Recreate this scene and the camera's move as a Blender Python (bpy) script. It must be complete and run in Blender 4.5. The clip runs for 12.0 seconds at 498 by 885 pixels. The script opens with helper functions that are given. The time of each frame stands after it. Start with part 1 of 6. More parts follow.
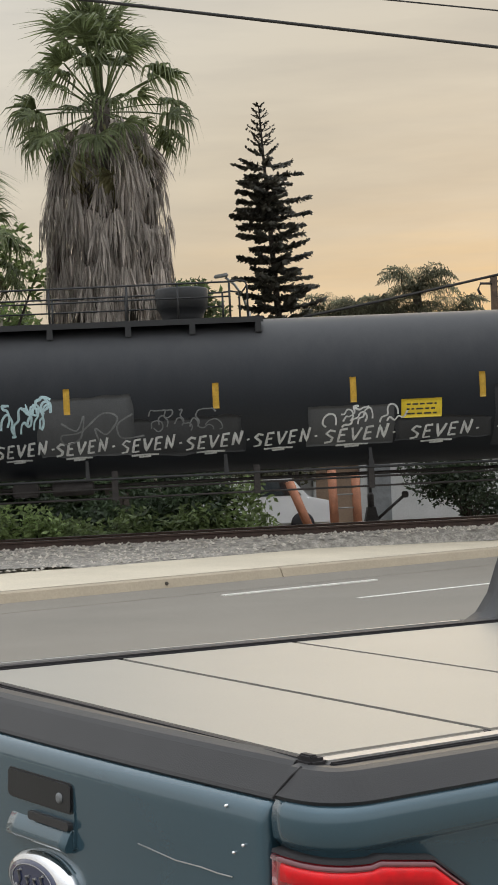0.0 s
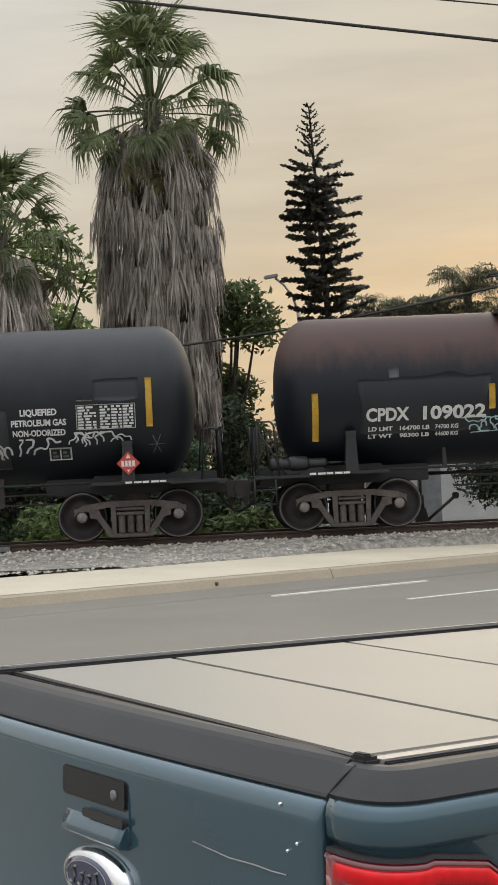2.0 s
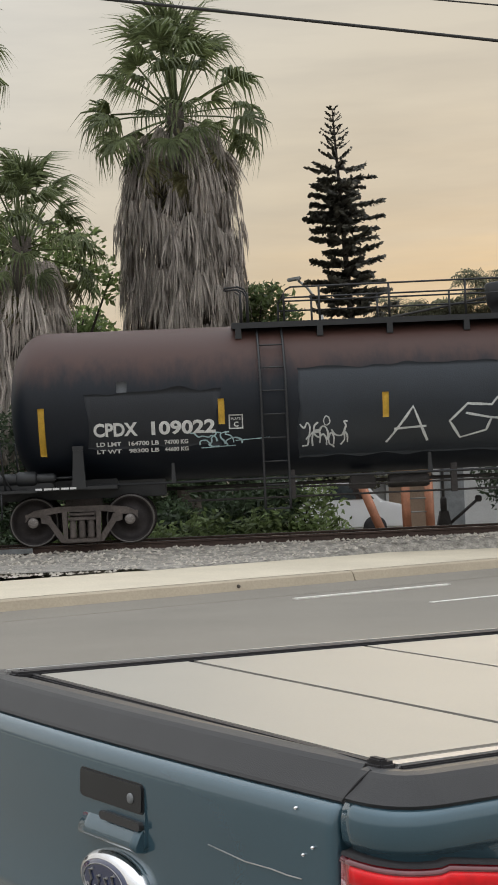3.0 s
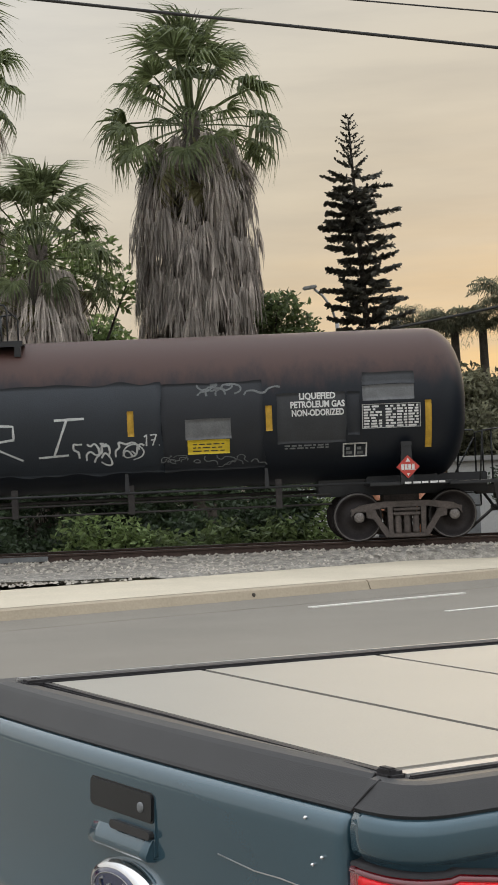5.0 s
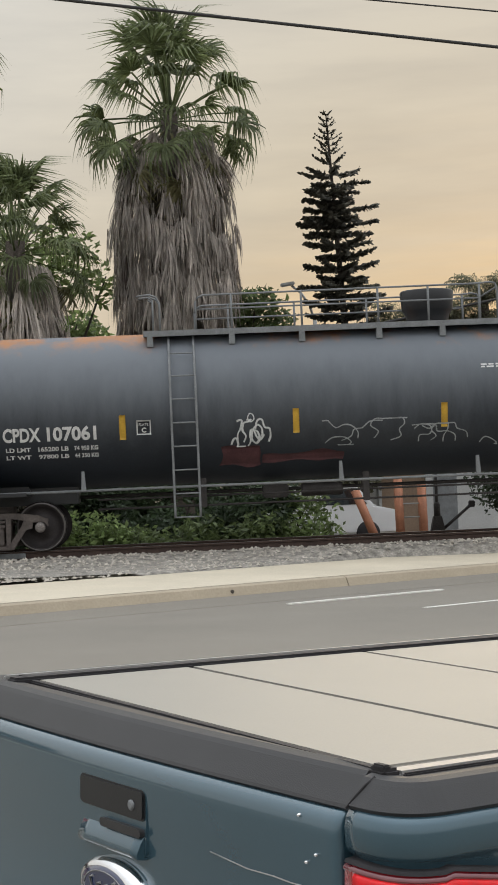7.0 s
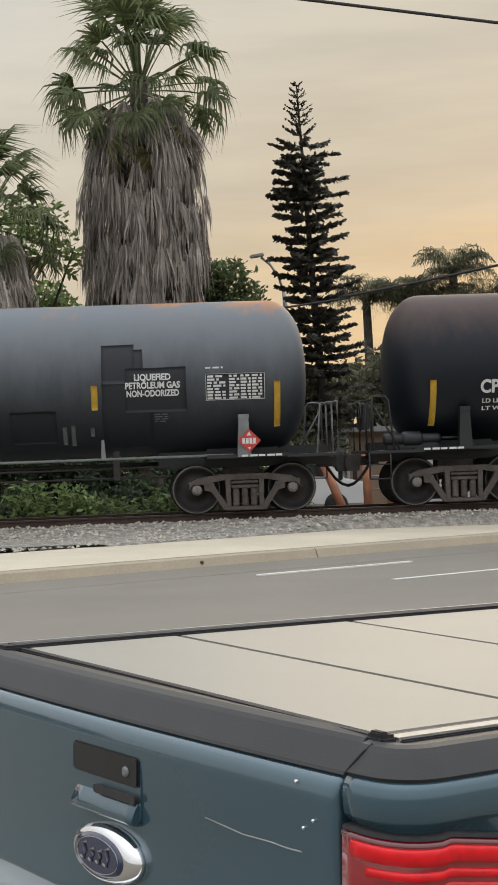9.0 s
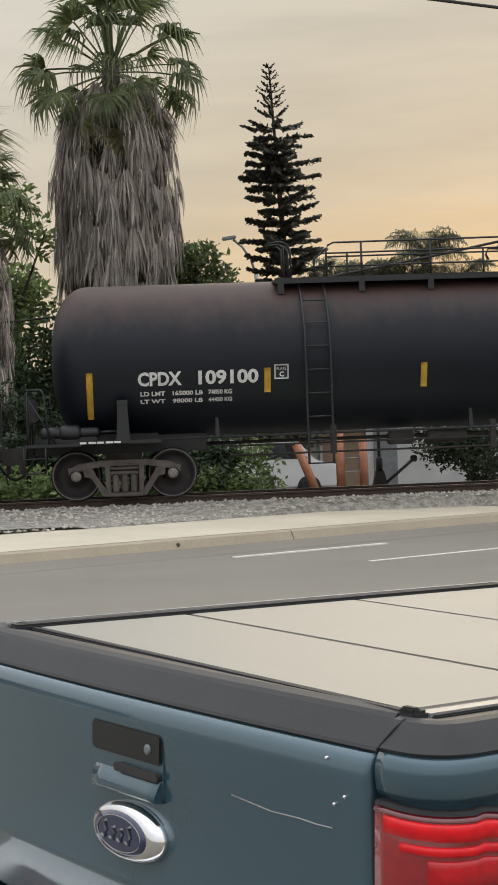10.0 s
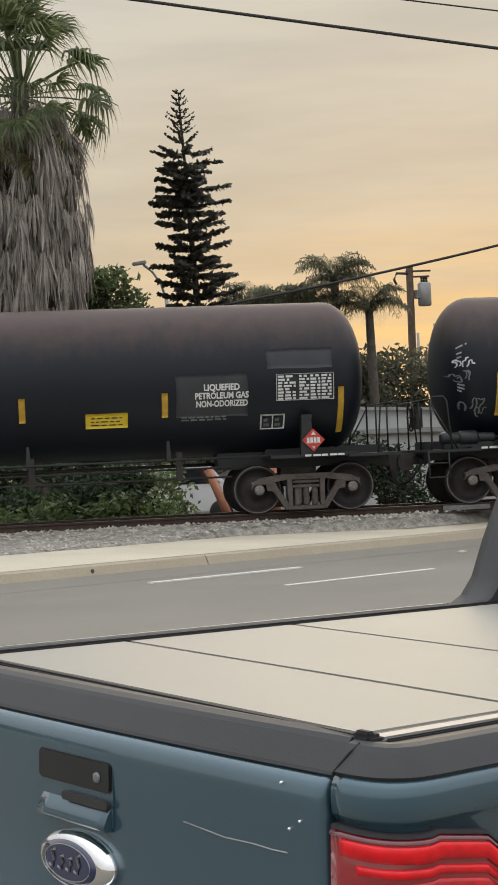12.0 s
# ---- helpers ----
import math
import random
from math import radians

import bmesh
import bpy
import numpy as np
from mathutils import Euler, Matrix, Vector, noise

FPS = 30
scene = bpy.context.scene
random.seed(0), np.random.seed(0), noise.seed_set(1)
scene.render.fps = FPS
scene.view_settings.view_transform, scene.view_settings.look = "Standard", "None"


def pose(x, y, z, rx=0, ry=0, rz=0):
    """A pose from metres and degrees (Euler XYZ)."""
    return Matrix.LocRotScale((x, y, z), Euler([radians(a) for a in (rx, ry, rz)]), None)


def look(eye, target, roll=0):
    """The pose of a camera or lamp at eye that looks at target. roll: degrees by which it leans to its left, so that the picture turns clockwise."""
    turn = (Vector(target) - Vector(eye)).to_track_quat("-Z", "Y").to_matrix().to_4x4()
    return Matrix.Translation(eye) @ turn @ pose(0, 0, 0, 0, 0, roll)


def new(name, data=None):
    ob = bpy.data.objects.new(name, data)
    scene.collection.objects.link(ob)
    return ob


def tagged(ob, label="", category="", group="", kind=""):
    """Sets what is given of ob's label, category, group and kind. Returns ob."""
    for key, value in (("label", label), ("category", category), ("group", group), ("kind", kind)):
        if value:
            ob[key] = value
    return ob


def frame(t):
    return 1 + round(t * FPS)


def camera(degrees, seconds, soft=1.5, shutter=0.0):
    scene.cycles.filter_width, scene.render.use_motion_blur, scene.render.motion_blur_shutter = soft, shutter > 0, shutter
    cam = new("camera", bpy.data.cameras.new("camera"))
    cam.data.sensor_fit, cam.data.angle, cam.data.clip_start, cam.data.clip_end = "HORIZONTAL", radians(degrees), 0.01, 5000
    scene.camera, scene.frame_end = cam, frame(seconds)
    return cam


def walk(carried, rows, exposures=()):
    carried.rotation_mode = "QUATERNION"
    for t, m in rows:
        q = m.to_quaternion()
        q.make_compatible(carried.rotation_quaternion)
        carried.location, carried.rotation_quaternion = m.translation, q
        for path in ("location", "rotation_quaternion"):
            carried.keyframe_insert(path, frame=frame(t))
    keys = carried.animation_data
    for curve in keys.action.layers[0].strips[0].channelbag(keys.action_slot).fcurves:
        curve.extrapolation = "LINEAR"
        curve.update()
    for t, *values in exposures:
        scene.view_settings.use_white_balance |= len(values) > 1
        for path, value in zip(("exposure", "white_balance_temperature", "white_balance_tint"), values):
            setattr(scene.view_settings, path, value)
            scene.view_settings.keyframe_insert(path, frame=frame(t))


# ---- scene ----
cam = camera(17.5, 12.0, soft=1.7)
# seconds, x, y, z, yaw, pitch, roll
PATH = [
    (0.0, -1.846, -2.22, 1.877, -37.878, 0.921, -2.401),
    (0.5, -1.852, -2.22, 1.878, -37.561, 0.989, -2.325),
    (1.0, -1.857, -2.222, 1.879, -37.085, 1.037, -2.306),
    (1.5, -1.847, -2.215, 1.875, -36.576, 1.038, -2.327),
    (2.0, -1.86, -2.224, 1.875, -36.129, 1.022, -2.321),
    (2.5, -1.854, -2.222, 1.874, -35.746, 1.044, -2.113),
    (3.0, -1.853, -2.235, 1.878, -35.315, 1.137, -2.172),
    (5.0, -1.842, -2.239, 1.878, -34.762, 1.454, -2.108),
    (5.5, -1.834, -2.224, 1.877, -35.225, 1.459, -2.148),
    (6.0, -1.838, -2.23, 1.88, -35.502, 1.435, -2.292),
    (6.5, -1.842, -2.224, 1.879, -35.52, 1.393, -2.146),
    (8.5, -1.924, -2.182, 1.878, -36.193, 0.666, -2.015),
    (9.0, -1.917, -2.187, 1.876, -36.741, 0.265, -1.793),
    (9.5, -1.887, -2.188, 1.88, -37.194, -0.136, -1.843),
    (10.0, -1.996, -2.108, 1.866, -37.823, -0.369, -1.865),
    (10.5, -2.086, -2.042, 1.868, -38.692, -0.441, -1.987),
    (11.0, -2.091, -2.036, 1.872, -39.722, -0.313, -1.921),
    (11.5, -2.081, -2.06, 1.868, -40.581, -0.006, -1.951),
    (12.0, -2.069, -2.071, 1.873, -41.082, 0.388, -2.21),
]
walk(cam, [(t, pose(x, y, z, 0, 0, yaw) @ pose(0, 0, 0, 90 + pitch) @ pose(0, 0, 0, 0, 0, roll)) for t, x, y, z, yaw, pitch, roll in PATH])

# ---- light ----
SUN_YAW, SUN_UP = radians(-49), radians(4)
SUN_DIR = Vector((-math.sin(SUN_YAW) * math.cos(SUN_UP), math.cos(SUN_YAW) * math.cos(SUN_UP), math.sin(SUN_UP)))
sun = new("sun", bpy.data.lights.new("sun", "SUN"))
sun.data.energy, sun.data.angle, sun.data.color = 0.5, radians(30), (1.0, 0.78, 0.5)
sun.matrix_world = look((0, 0, 30), (-SUN_DIR.x, -SUN_DIR.y, 30 - SUN_DIR.z - 0.2))


def node(nt, kind, **kw):
    n = nt.nodes.new(kind)
    for k, v in kw.items():
        n.inputs[k.replace("_", " ")].default_value = v
    return n


def ramp(nt, stops):
    n = nt.nodes.new("ShaderNodeValToRGB")
    el = n.color_ramp.elements
    while len(el) < len(stops):
        el.new(0.5)
    for e, (p, c) in zip(el, stops):
        e.position, e.color = p, (*c, 1) if len(c) == 3 else c
    return n


def mix(nt, fac, a, b, kind="MIX"):
    n = nt.nodes.new("ShaderNodeMix")
    n.data_type, n.blend_type = "RGBA", kind
    for i, v in ((0, fac), (6, a), (7, b)):
        if hasattr(v, "links") or isinstance(v, bpy.types.NodeSocket):
            nt.links.new(v, n.inputs[i])
        else:
            n.inputs[i].default_value = v if i == 0 else (*v, 1)
    return n.outputs[2]


def math_node(nt, op, a, b=0.0):
    n = nt.nodes.new("ShaderNodeMath")
    n.operation = op
    for i, v in ((0, a), (1, b)):
        if isinstance(v, bpy.types.NodeSocket):
            nt.links.new(v, n.inputs[i])
        else:
            n.inputs[i].default_value = v
    return n.outputs[0]


world = bpy.data.worlds.new("hazy_evening")
scene.world = world
world.use_nodes = True
nt = world.node_tree
nt.nodes.clear()
tc = nt.nodes.new("ShaderNodeTexCoord")
sep = nt.nodes.new("ShaderNodeSeparateXYZ")
nt.links.new(tc.outputs["Generated"], sep.inputs[0])
sky = nt.nodes.new("ShaderNodeTexSky")
sky.sky_type, sky.sun_disc = "NISHITA", False
sky.sun_elevation, sky.sun_rotation = SUN_UP, -SUN_YAW
sky.dust_density, sky.air_density = 4.0, 1.5
# haze: colour by height, warmer and brighter towards the low sun
up = ramp(nt, [(0.0, (0.67, 0.54, 0.365)), (0.08, (0.63, 0.54, 0.395)), (0.17, (0.605, 0.555, 0.445)), (0.30, (0.62, 0.59, 0.51)), (0.6, (1.12, 1.17, 1.22)), (1.0, (1.85, 1.95, 2.05))])
nt.links.new(sep.outputs[2], up.inputs[0])
dot = nt.nodes.new("ShaderNodeVectorMath")
dot.operation = "DOT_PRODUCT"
nt.links.new(tc.outputs["Generated"], dot.inputs[0])
dot.inputs[1].default_value = SUN_DIR
glow = ramp(nt, [(0.90, (0, 0, 0)), (0.965, (0.16, 0.16, 0.16)), (0.992, (0.50, 0.50, 0.50)), (1.0, (0.90, 0.90, 0.90))])
nt.links.new(dot.outputs["Value"], glow.inputs[0])
low = ramp(nt, [(0.0, (1, 1, 1)), (0.07, (0.85, 0.85, 0.85)), (0.16, (0.12, 0.12, 0.12)), (0.25, (0, 0, 0))])
nt.links.new(sep.outputs[2], low.inputs[0])
mps = node(nt, "ShaderNodeMapping")
mps.inputs["Scale"].default_value = (3.0, 3.0, 34.0)
nt.links.new(tc.outputs["Generated"], mps.inputs[0])
streak = node(nt, "ShaderNodeTexNoise", Scale=2.2, Detail=5.0, Roughness=0.5)
nt.links.new(mps.outputs[0], streak.inputs["Vector"])
band = ramp(nt, [(0.40, (0.45, 0.45, 0.45)), (0.62, (1, 1, 1))])
nt.links.new(streak.outputs["Fac"], band.inputs[0])
warm = mix(nt, math_node(nt, "MULTIPLY", math_node(nt, "MULTIPLY", glow.outputs[0], low.outputs[0]), band.outputs[0]), up.outputs[0], (1.0, 0.66, 0.25))
# away from the sun the haze turns pale grey
away = ramp(nt, [(0.0, (1, 1, 1)), (0.78, (0.75, 0.75, 0.75)), (0.974, (0, 0, 0))])
nt.links.new(dot.outputs["Value"], away.inputs[0])
cool = ramp(nt, [(0.0, (0.84, 0.83, 0.80)), (0.3, (0.96, 0.97, 0.97)), (0.6, (1.22, 1.27, 1.32)), (1.0, (1.85, 1.95, 2.05))])
nt.links.new(sep.outputs[2], cool.inputs[0])
warm = mix(nt, away.outputs[0], warm, cool.outputs[0])
# thin cloud streaks
mp = node(nt, "ShaderNodeMapping")
mp.inputs["Scale"].default_value = (2.2, 2.2, 15.0)
nt.links.new(tc.outputs["Generated"], mp.inputs[0])
ns = node(nt, "ShaderNodeTexNoise", Scale=2.6, Detail=6.0, Roughness=0.55)
nt.links.new(mp.outputs[0], ns.inputs["Vector"])
cr = ramp(nt, [(0.38, (0.91, 0.91, 0.92)), (0.66, (1.04, 1.03, 1.02))])
nt.links.new(ns.outputs["Fac"], cr.inputs[0])
hazy = mix(nt, 1.0, warm, cr.outputs[0], "MULTIPLY")
total = mix(nt, 0.004, hazy, sky.outputs[0], "ADD")
bg = nt.nodes.new("ShaderNodeBackground")
nt.links.new(total, bg.inputs[0])
bg.inputs[1].default_value = 1.0
out = nt.nodes.new("ShaderNodeOutputWorld")
nt.links.new(bg.outputs[0], out.inputs[0])


# ---- materials ----
def material(name, col, rough=0.6, metal=0.0, var=0.15, scale=3.0, fine=40.0, bump=0.15, col2=None, spec=0.5, coat=0.0, rand=0.0, blotch=(0.35, 0.7)):
    m = bpy.data.materials.new(name)
    m.use_nodes = True
    nt = m.node_tree
    b = nt.nodes["Principled BSDF"]
    tc = nt.nodes.new("ShaderNodeTexCoord")
    big = node(nt, "ShaderNodeTexNoise", Scale=scale, Detail=5.0, Roughness=0.6)
    small = node(nt, "ShaderNodeTexNoise", Scale=fine, Detail=3.0)
    for n in (big, small):
        nt.links.new(tc.outputs["Object"], n.inputs["Vector"])
    c2 = col2 or tuple(v * (1 - 2 * var) for v in col)
    r = ramp(nt, [(blotch[0], c2), (blotch[1], col)])
    nt.links.new(big.outputs["Fac"], r.inputs[0])
    g = ramp(nt, [(0.3, (1 - var,) * 3), (0.7, (1 + var,) * 3)])
    nt.links.new(small.outputs["Fac"], g.inputs[0])
    c = mix(nt, 1.0, r.outputs[0], g.outputs[0], "MULTIPLY")
    if rand:
        oi = nt.nodes.new("ShaderNodeObjectInfo")
        rr = ramp(nt, [(0, (1 - rand,) * 3), (1, (1 + rand,) * 3)])
        nt.links.new(oi.outputs["Random"], rr.inputs[0])
        c = mix(nt, 1.0, c, rr.outputs[0], "MULTIPLY")
        ge = nt.nodes.new("ShaderNodeNewGeometry")
        r2 = ramp(nt, [(0, (1 - rand,) * 3), (1, (1 + rand,) * 3)])
        nt.links.new(ge.outputs["Random Per Island"], r2.inputs[0])
        c = mix(nt, 1.0, c, r2.outputs[0], "MULTIPLY")
    nt.links.new(c, b.inputs["Base Color"])
    b.inputs["Roughness"].default_value, b.inputs["Metallic"].default_value = rough, metal
    b.inputs["Specular IOR Level"].default_value = spec
    b.inputs["Coat Weight"].default_value = coat
    b.inputs["Coat Roughness"].default_value = 0.05
    if bump:
        bp = node(nt, "ShaderNodeBump", Strength=bump, Distance=0.02)
        nt.links.new(small.outputs["Fac"], bp.inputs["Height"])
        nt.links.new(bp.outputs[0], b.inputs["Normal"])
    return m


def tank_paint(name, low_c, top_c, edge, rust=0.0, rough=0.5):
    """Tank paint: the paler or rusted top colour runs down unevenly into the dark flank."""
    m = material(name, low_c, rough, 0.0, 0.12, 0.8, 30.0, 0.04, spec=0.32)
    nt = m.node_tree
    b = nt.nodes["Principled BSDF"]
    old = b.inputs["Base Color"].links[0].from_socket
    tc = nt.nodes.new("ShaderNodeTexCoord")
    sp = nt.nodes.new("ShaderNodeSeparateXYZ")
    nt.links.new(tc.outputs["Object"], sp.inputs[0])
    mp = node(nt, "ShaderNodeMapping")
    mp.inputs["Scale"].default_value = (1.6, 1.6, 0.35)
    nt.links.new(tc.outputs["Object"], mp.inputs[0])
    n = node(nt, "ShaderNodeTexNoise", Scale=2.0, Detail=6.0, Roughness=0.65)
    nt.links.new(mp.outputs[0], n.inputs["Vector"])
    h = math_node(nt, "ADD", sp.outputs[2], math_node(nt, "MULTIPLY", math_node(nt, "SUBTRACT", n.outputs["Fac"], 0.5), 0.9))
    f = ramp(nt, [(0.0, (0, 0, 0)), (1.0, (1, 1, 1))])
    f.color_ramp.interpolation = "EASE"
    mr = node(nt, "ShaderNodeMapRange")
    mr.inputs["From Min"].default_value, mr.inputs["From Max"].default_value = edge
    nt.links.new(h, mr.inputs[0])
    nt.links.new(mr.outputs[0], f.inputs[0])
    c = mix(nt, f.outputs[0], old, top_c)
    if rust:
        n2 = node(nt, "ShaderNodeTexNoise", Scale=0.9, Detail=7.0, Roughness=0.6)
        nt.links.new(tc.outputs["Object"], n2.inputs["Vector"])
        r2 = ramp(nt, [(0.48, (0, 0, 0)), (0.60, (1, 1, 1))])
        nt.links.new(n2.outputs["Fac"], r2.inputs[0])
        r3 = node(nt, "ShaderNodeMapRange")
        r3.inputs["From Min"].default_value, r3.inputs["From Max"].default_value = 1.05, 1.42
        nt.links.new(h, r3.inputs[0])
        c = mix(nt, math_node(nt, "MULTIPLY", math_node(nt, "MULTIPLY", r2.outputs[0], r3.outputs[0]), rust), c, (0.38, 0.16, 0.05))
    nt.links.new(c, b.inputs["Base Color"])
    return m


M_ASPHALT = material("asphalt", (0.225, 0.203, 0.170), 0.85, var=0.07, scale=0.35, fine=70, bump=0.25)
M_CONCRETE = material("concrete", (0.60, 0.53, 0.41), 0.9, var=0.07, scale=0.7, fine=30, bump=0.2)
M_GUTTER = material("kerb_concrete", (0.41, 0.345, 0.255), 0.9, var=0.08, scale=0.5, fine=30, bump=0.2)
M_GRAVEL = material("gravel", (0.40, 0.37, 0.325), 0.95, var=0.3, scale=6.0, fine=28, bump=1.0)
M_STONE = material("ballast_stone", (0.47, 0.43, 0.37), 0.95, var=0.15, scale=4.0, fine=30, bump=0.4, rand=0.24)
M_DIRT = material("dirt", (0.16, 0.13, 0.085), 0.95, var=0.25, scale=0.5, fine=10, bump=0.6)
M_LINE = material("road_paint", (0.80, 0.78, 0.72), 0.8, var=0.1, scale=4, fine=40)
M_RAIL = material("rusty_rail", (0.075, 0.048, 0.038), 0.7, 0.4, var=0.2, scale=5, fine=40)
M_RAILTOP = material("worn_rail_head", (0.28, 0.26, 0.25), 0.35, 0.9, var=0.1)
M_TIE = material("old_tie_wood", (0.09, 0.07, 0.055), 0.95, var=0.25, scale=6, fine=40, bump=0.5)
M_IRON = material("grimy_iron", (0.050, 0.044, 0.042), 0.65, 0.3, var=0.22, scale=5, fine=40, bump=0.2)
M_BOGIE = material("dusty_cast_steel", (0.125, 0.104, 0.094), 0.8, 0.2, var=0.22, scale=4, fine=30, bump=0.3)
M_WHEEL = material("wheel_steel", (0.036, 0.030, 0.030), 0.6, 0.5, var=0.2, scale=6, fine=40)
M_TREAD = material("bright_tread", (0.15, 0.14, 0.135), 0.35, 0.9, var=0.1)
M_HUB = material("bearing_cap", (0.26, 0.235, 0.22), 0.55, 0.5, var=0.2, scale=20)
M_BLACK = material("black_car_paint", (0.014, 0.015, 0.017), 0.5, var=0.15)
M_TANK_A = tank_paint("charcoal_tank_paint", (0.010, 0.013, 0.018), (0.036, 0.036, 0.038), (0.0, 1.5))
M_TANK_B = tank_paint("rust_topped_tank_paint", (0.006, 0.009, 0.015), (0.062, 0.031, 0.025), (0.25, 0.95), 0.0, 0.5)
# paler top, darker towards the bottom; rust patches only near the crown
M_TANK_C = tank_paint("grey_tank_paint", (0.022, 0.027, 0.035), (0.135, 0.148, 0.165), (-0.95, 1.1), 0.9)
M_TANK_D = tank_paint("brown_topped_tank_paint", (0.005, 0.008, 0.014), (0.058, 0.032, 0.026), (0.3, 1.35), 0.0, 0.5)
M_PATCH = material("patched_grey_paint", (0.062, 0.066, 0.071), 0.6, var=0.12, scale=2.0)
M_PATCH_FADED = material("faded_patch_paint", (0.030, 0.033, 0.038), 0.6, var=0.15, scale=2.0)
M_PATCH_SLATE = material("slate_patch_paint", (0.016, 0.022, 0.031), 0.5, var=0.12, scale=1.2)
M_PATCH_PALE = material("pale_patch_paint", (0.16, 0.165, 0.17), 0.7, var=0.15, scale=3.0)
M_SPRAY_PALE = material("worn_spray_paint", (0.33, 0.35, 0.36), 0.8, var=0.2, scale=5)
M_PATCH_DARK = material("patched_dark_paint", (0.010, 0.013, 0.019), 0.55, var=0.1, scale=2.0)
M_GREYSTEEL = material("grey_painted_steel", (0.20, 0.21, 0.215), 0.6, var=0.15, scale=4)
M_YELLOW = material("faded_yellow_reflector", (0.52, 0.31, 0.028), 0.6, var=0.12, scale=8)
M_SIGN = material("yellow_sign", (0.75, 0.55, 0.03), 0.5, var=0.08, scale=6)
M_WHITE = material("white_stencil", (0.66, 0.66, 0.65), 0.7, var=0.1, scale=6)
M_SPRAY = material("white_spray_paint", (0.62, 0.64, 0.64), 0.8, var=0.16, scale=5)
M_SPRAY_DIM = material("faded_spray_paint", (0.17, 0.18, 0.185), 0.8, var=0.2, scale=5)
M_SPRAY_BLUE = material("pale_blue_spray_paint", (0.42, 0.58, 0.62), 0.8, var=0.15, scale=5)
M_SPRAY_RED = material("dull_red_spray_paint", (0.085, 0.032, 0.036), 0.9, var=0.2, scale=3)
M_INK = material("black_lettering", (0.03, 0.03, 0.03), 0.7, var=0.1)
M_PLACARD = material("red_placard", (0.50, 0.05, 0.035), 0.5, var=0.1, scale=8)
M_PAINT = material("blue_grey_car_paint", (0.048, 0.102, 0.135), 0.26, 0.35, var=0.03, scale=2, fine=300, bump=0.0, coat=1.0)
M_TRIM = material("black_moulded_plastic", (0.030, 0.029, 0.030), 0.5, var=0.08, scale=8, fine=400, bump=0.1)
M_COVER = material("satin_tonneau_panel", (0.325, 0.308, 0.272), 0.5, 0.15, var=0.03, scale=1.3, fine=160, bump=0.02)
M_RUBBER = material("black_rubber", (0.018, 0.016, 0.018), 0.7, var=0.1)
M_ALU = material("dull_aluminium", (0.42, 0.41, 0.40), 0.45, 0.6, var=0.06)
M_CHROME = material("chrome", (0.78, 0.78, 0.78), 0.12, 1.0, var=0.03, bump=0.0)
M_BADGE = material("navy_badge", (0.012, 0.022, 0.075), 0.25, 0.0, var=0.05, coat=1.0, bump=0.0)
M_RED = material("red_lamp_lens", (0.90, 0.004, 0.012), 0.3, var=0.1, scale=9, bump=0.0, coat=0.05)
M_REDMID = material("mid_red_lens", (0.62, 0.008, 0.016), 0.22, var=0.15, scale=12, bump=0.0, coat=0.2)
M_REDSMOKE = material("smoky_red_lens", (0.16, 0.025, 0.032), 0.2, var=0.1, scale=9, bump=0.0, coat=0.8)
M_GLOSS = material("glossy_black_plastic", (0.016, 0.017, 0.019), 0.28, var=0.08, scale=8, fine=200, bump=0.03)
M_REDDARK = material("dark_red_lens", (0.30, 0.008, 0.014), 0.2, var=0.1, coat=1.0, bump=0.0)
M_GLASS = material("dark_window_glass", (0.02, 0.024, 0.026), 0.08, var=0.02, bump=0.0, coat=1.0)
M_TRUNK = material("palm_bark", (0.10, 0.082, 0.065), 0.95, var=0.25, scale=6, fine=30, bump=0.7)
M_BARK = material("bark", (0.060, 0.048, 0.038), 0.95, var=0.25, scale=6, fine=30, bump=0.7)
M_FROND = material("palm_frond_green", (0.205, 0.245, 0.11), 0.55, var=0.25, scale=2.5, rand=0.25, bump=0.0)
M_FROND_OLD = material("yellowing_frond", (0.23, 0.21, 0.095), 0.65, var=0.25, scale=3, rand=0.25, bump=0.0)
M_DEAD = material("dry_palm_thatch", (0.54, 0.475, 0.42), 0.9, var=0.25, scale=1.6, rand=0.36, bump=0.0)
M_PINE = material("dark_pine_needles", (0.105, 0.098, 0.074), 0.7, var=0.3, scale=3, rand=0.35, bump=0.0)
M_LEAF = material("broad_leaf_green", (0.25, 0.33, 0.125), 0.55, var=0.3, scale=2, rand=0.45, bump=0.0)
M_LEAF_DARK = material("dark_leaf_green", (0.085, 0.125, 0.062), 0.6, var=0.3, scale=2, rand=0.45, bump=0.0)
M_LEAF_DRY = material("olive_leaf", (0.27, 0.265, 0.17), 0.7, var=0.3, scale=2, rand=0.4, bump=0.0)


def let_light_through(m, share):
    """Thin leaves pass part of the light that falls on their far side."""
    nt = m.node_tree
    b, o = nt.nodes["Principled BSDF"], nt.nodes["Material Output"]
    t = nt.nodes.new("ShaderNodeBsdfTranslucent")
    nt.links.new(b.inputs["Base Color"].links[0].from_socket, t.inputs["Color"])
    x = nt.nodes.new("ShaderNodeMixShader")
    x.inputs[0].default_value = share
    nt.links.new(b.outputs[0], x.inputs[1])
    nt.links.new(t.outputs[0], x.inputs[2])
    nt.links.new(x.outputs[0], o.inputs[0])


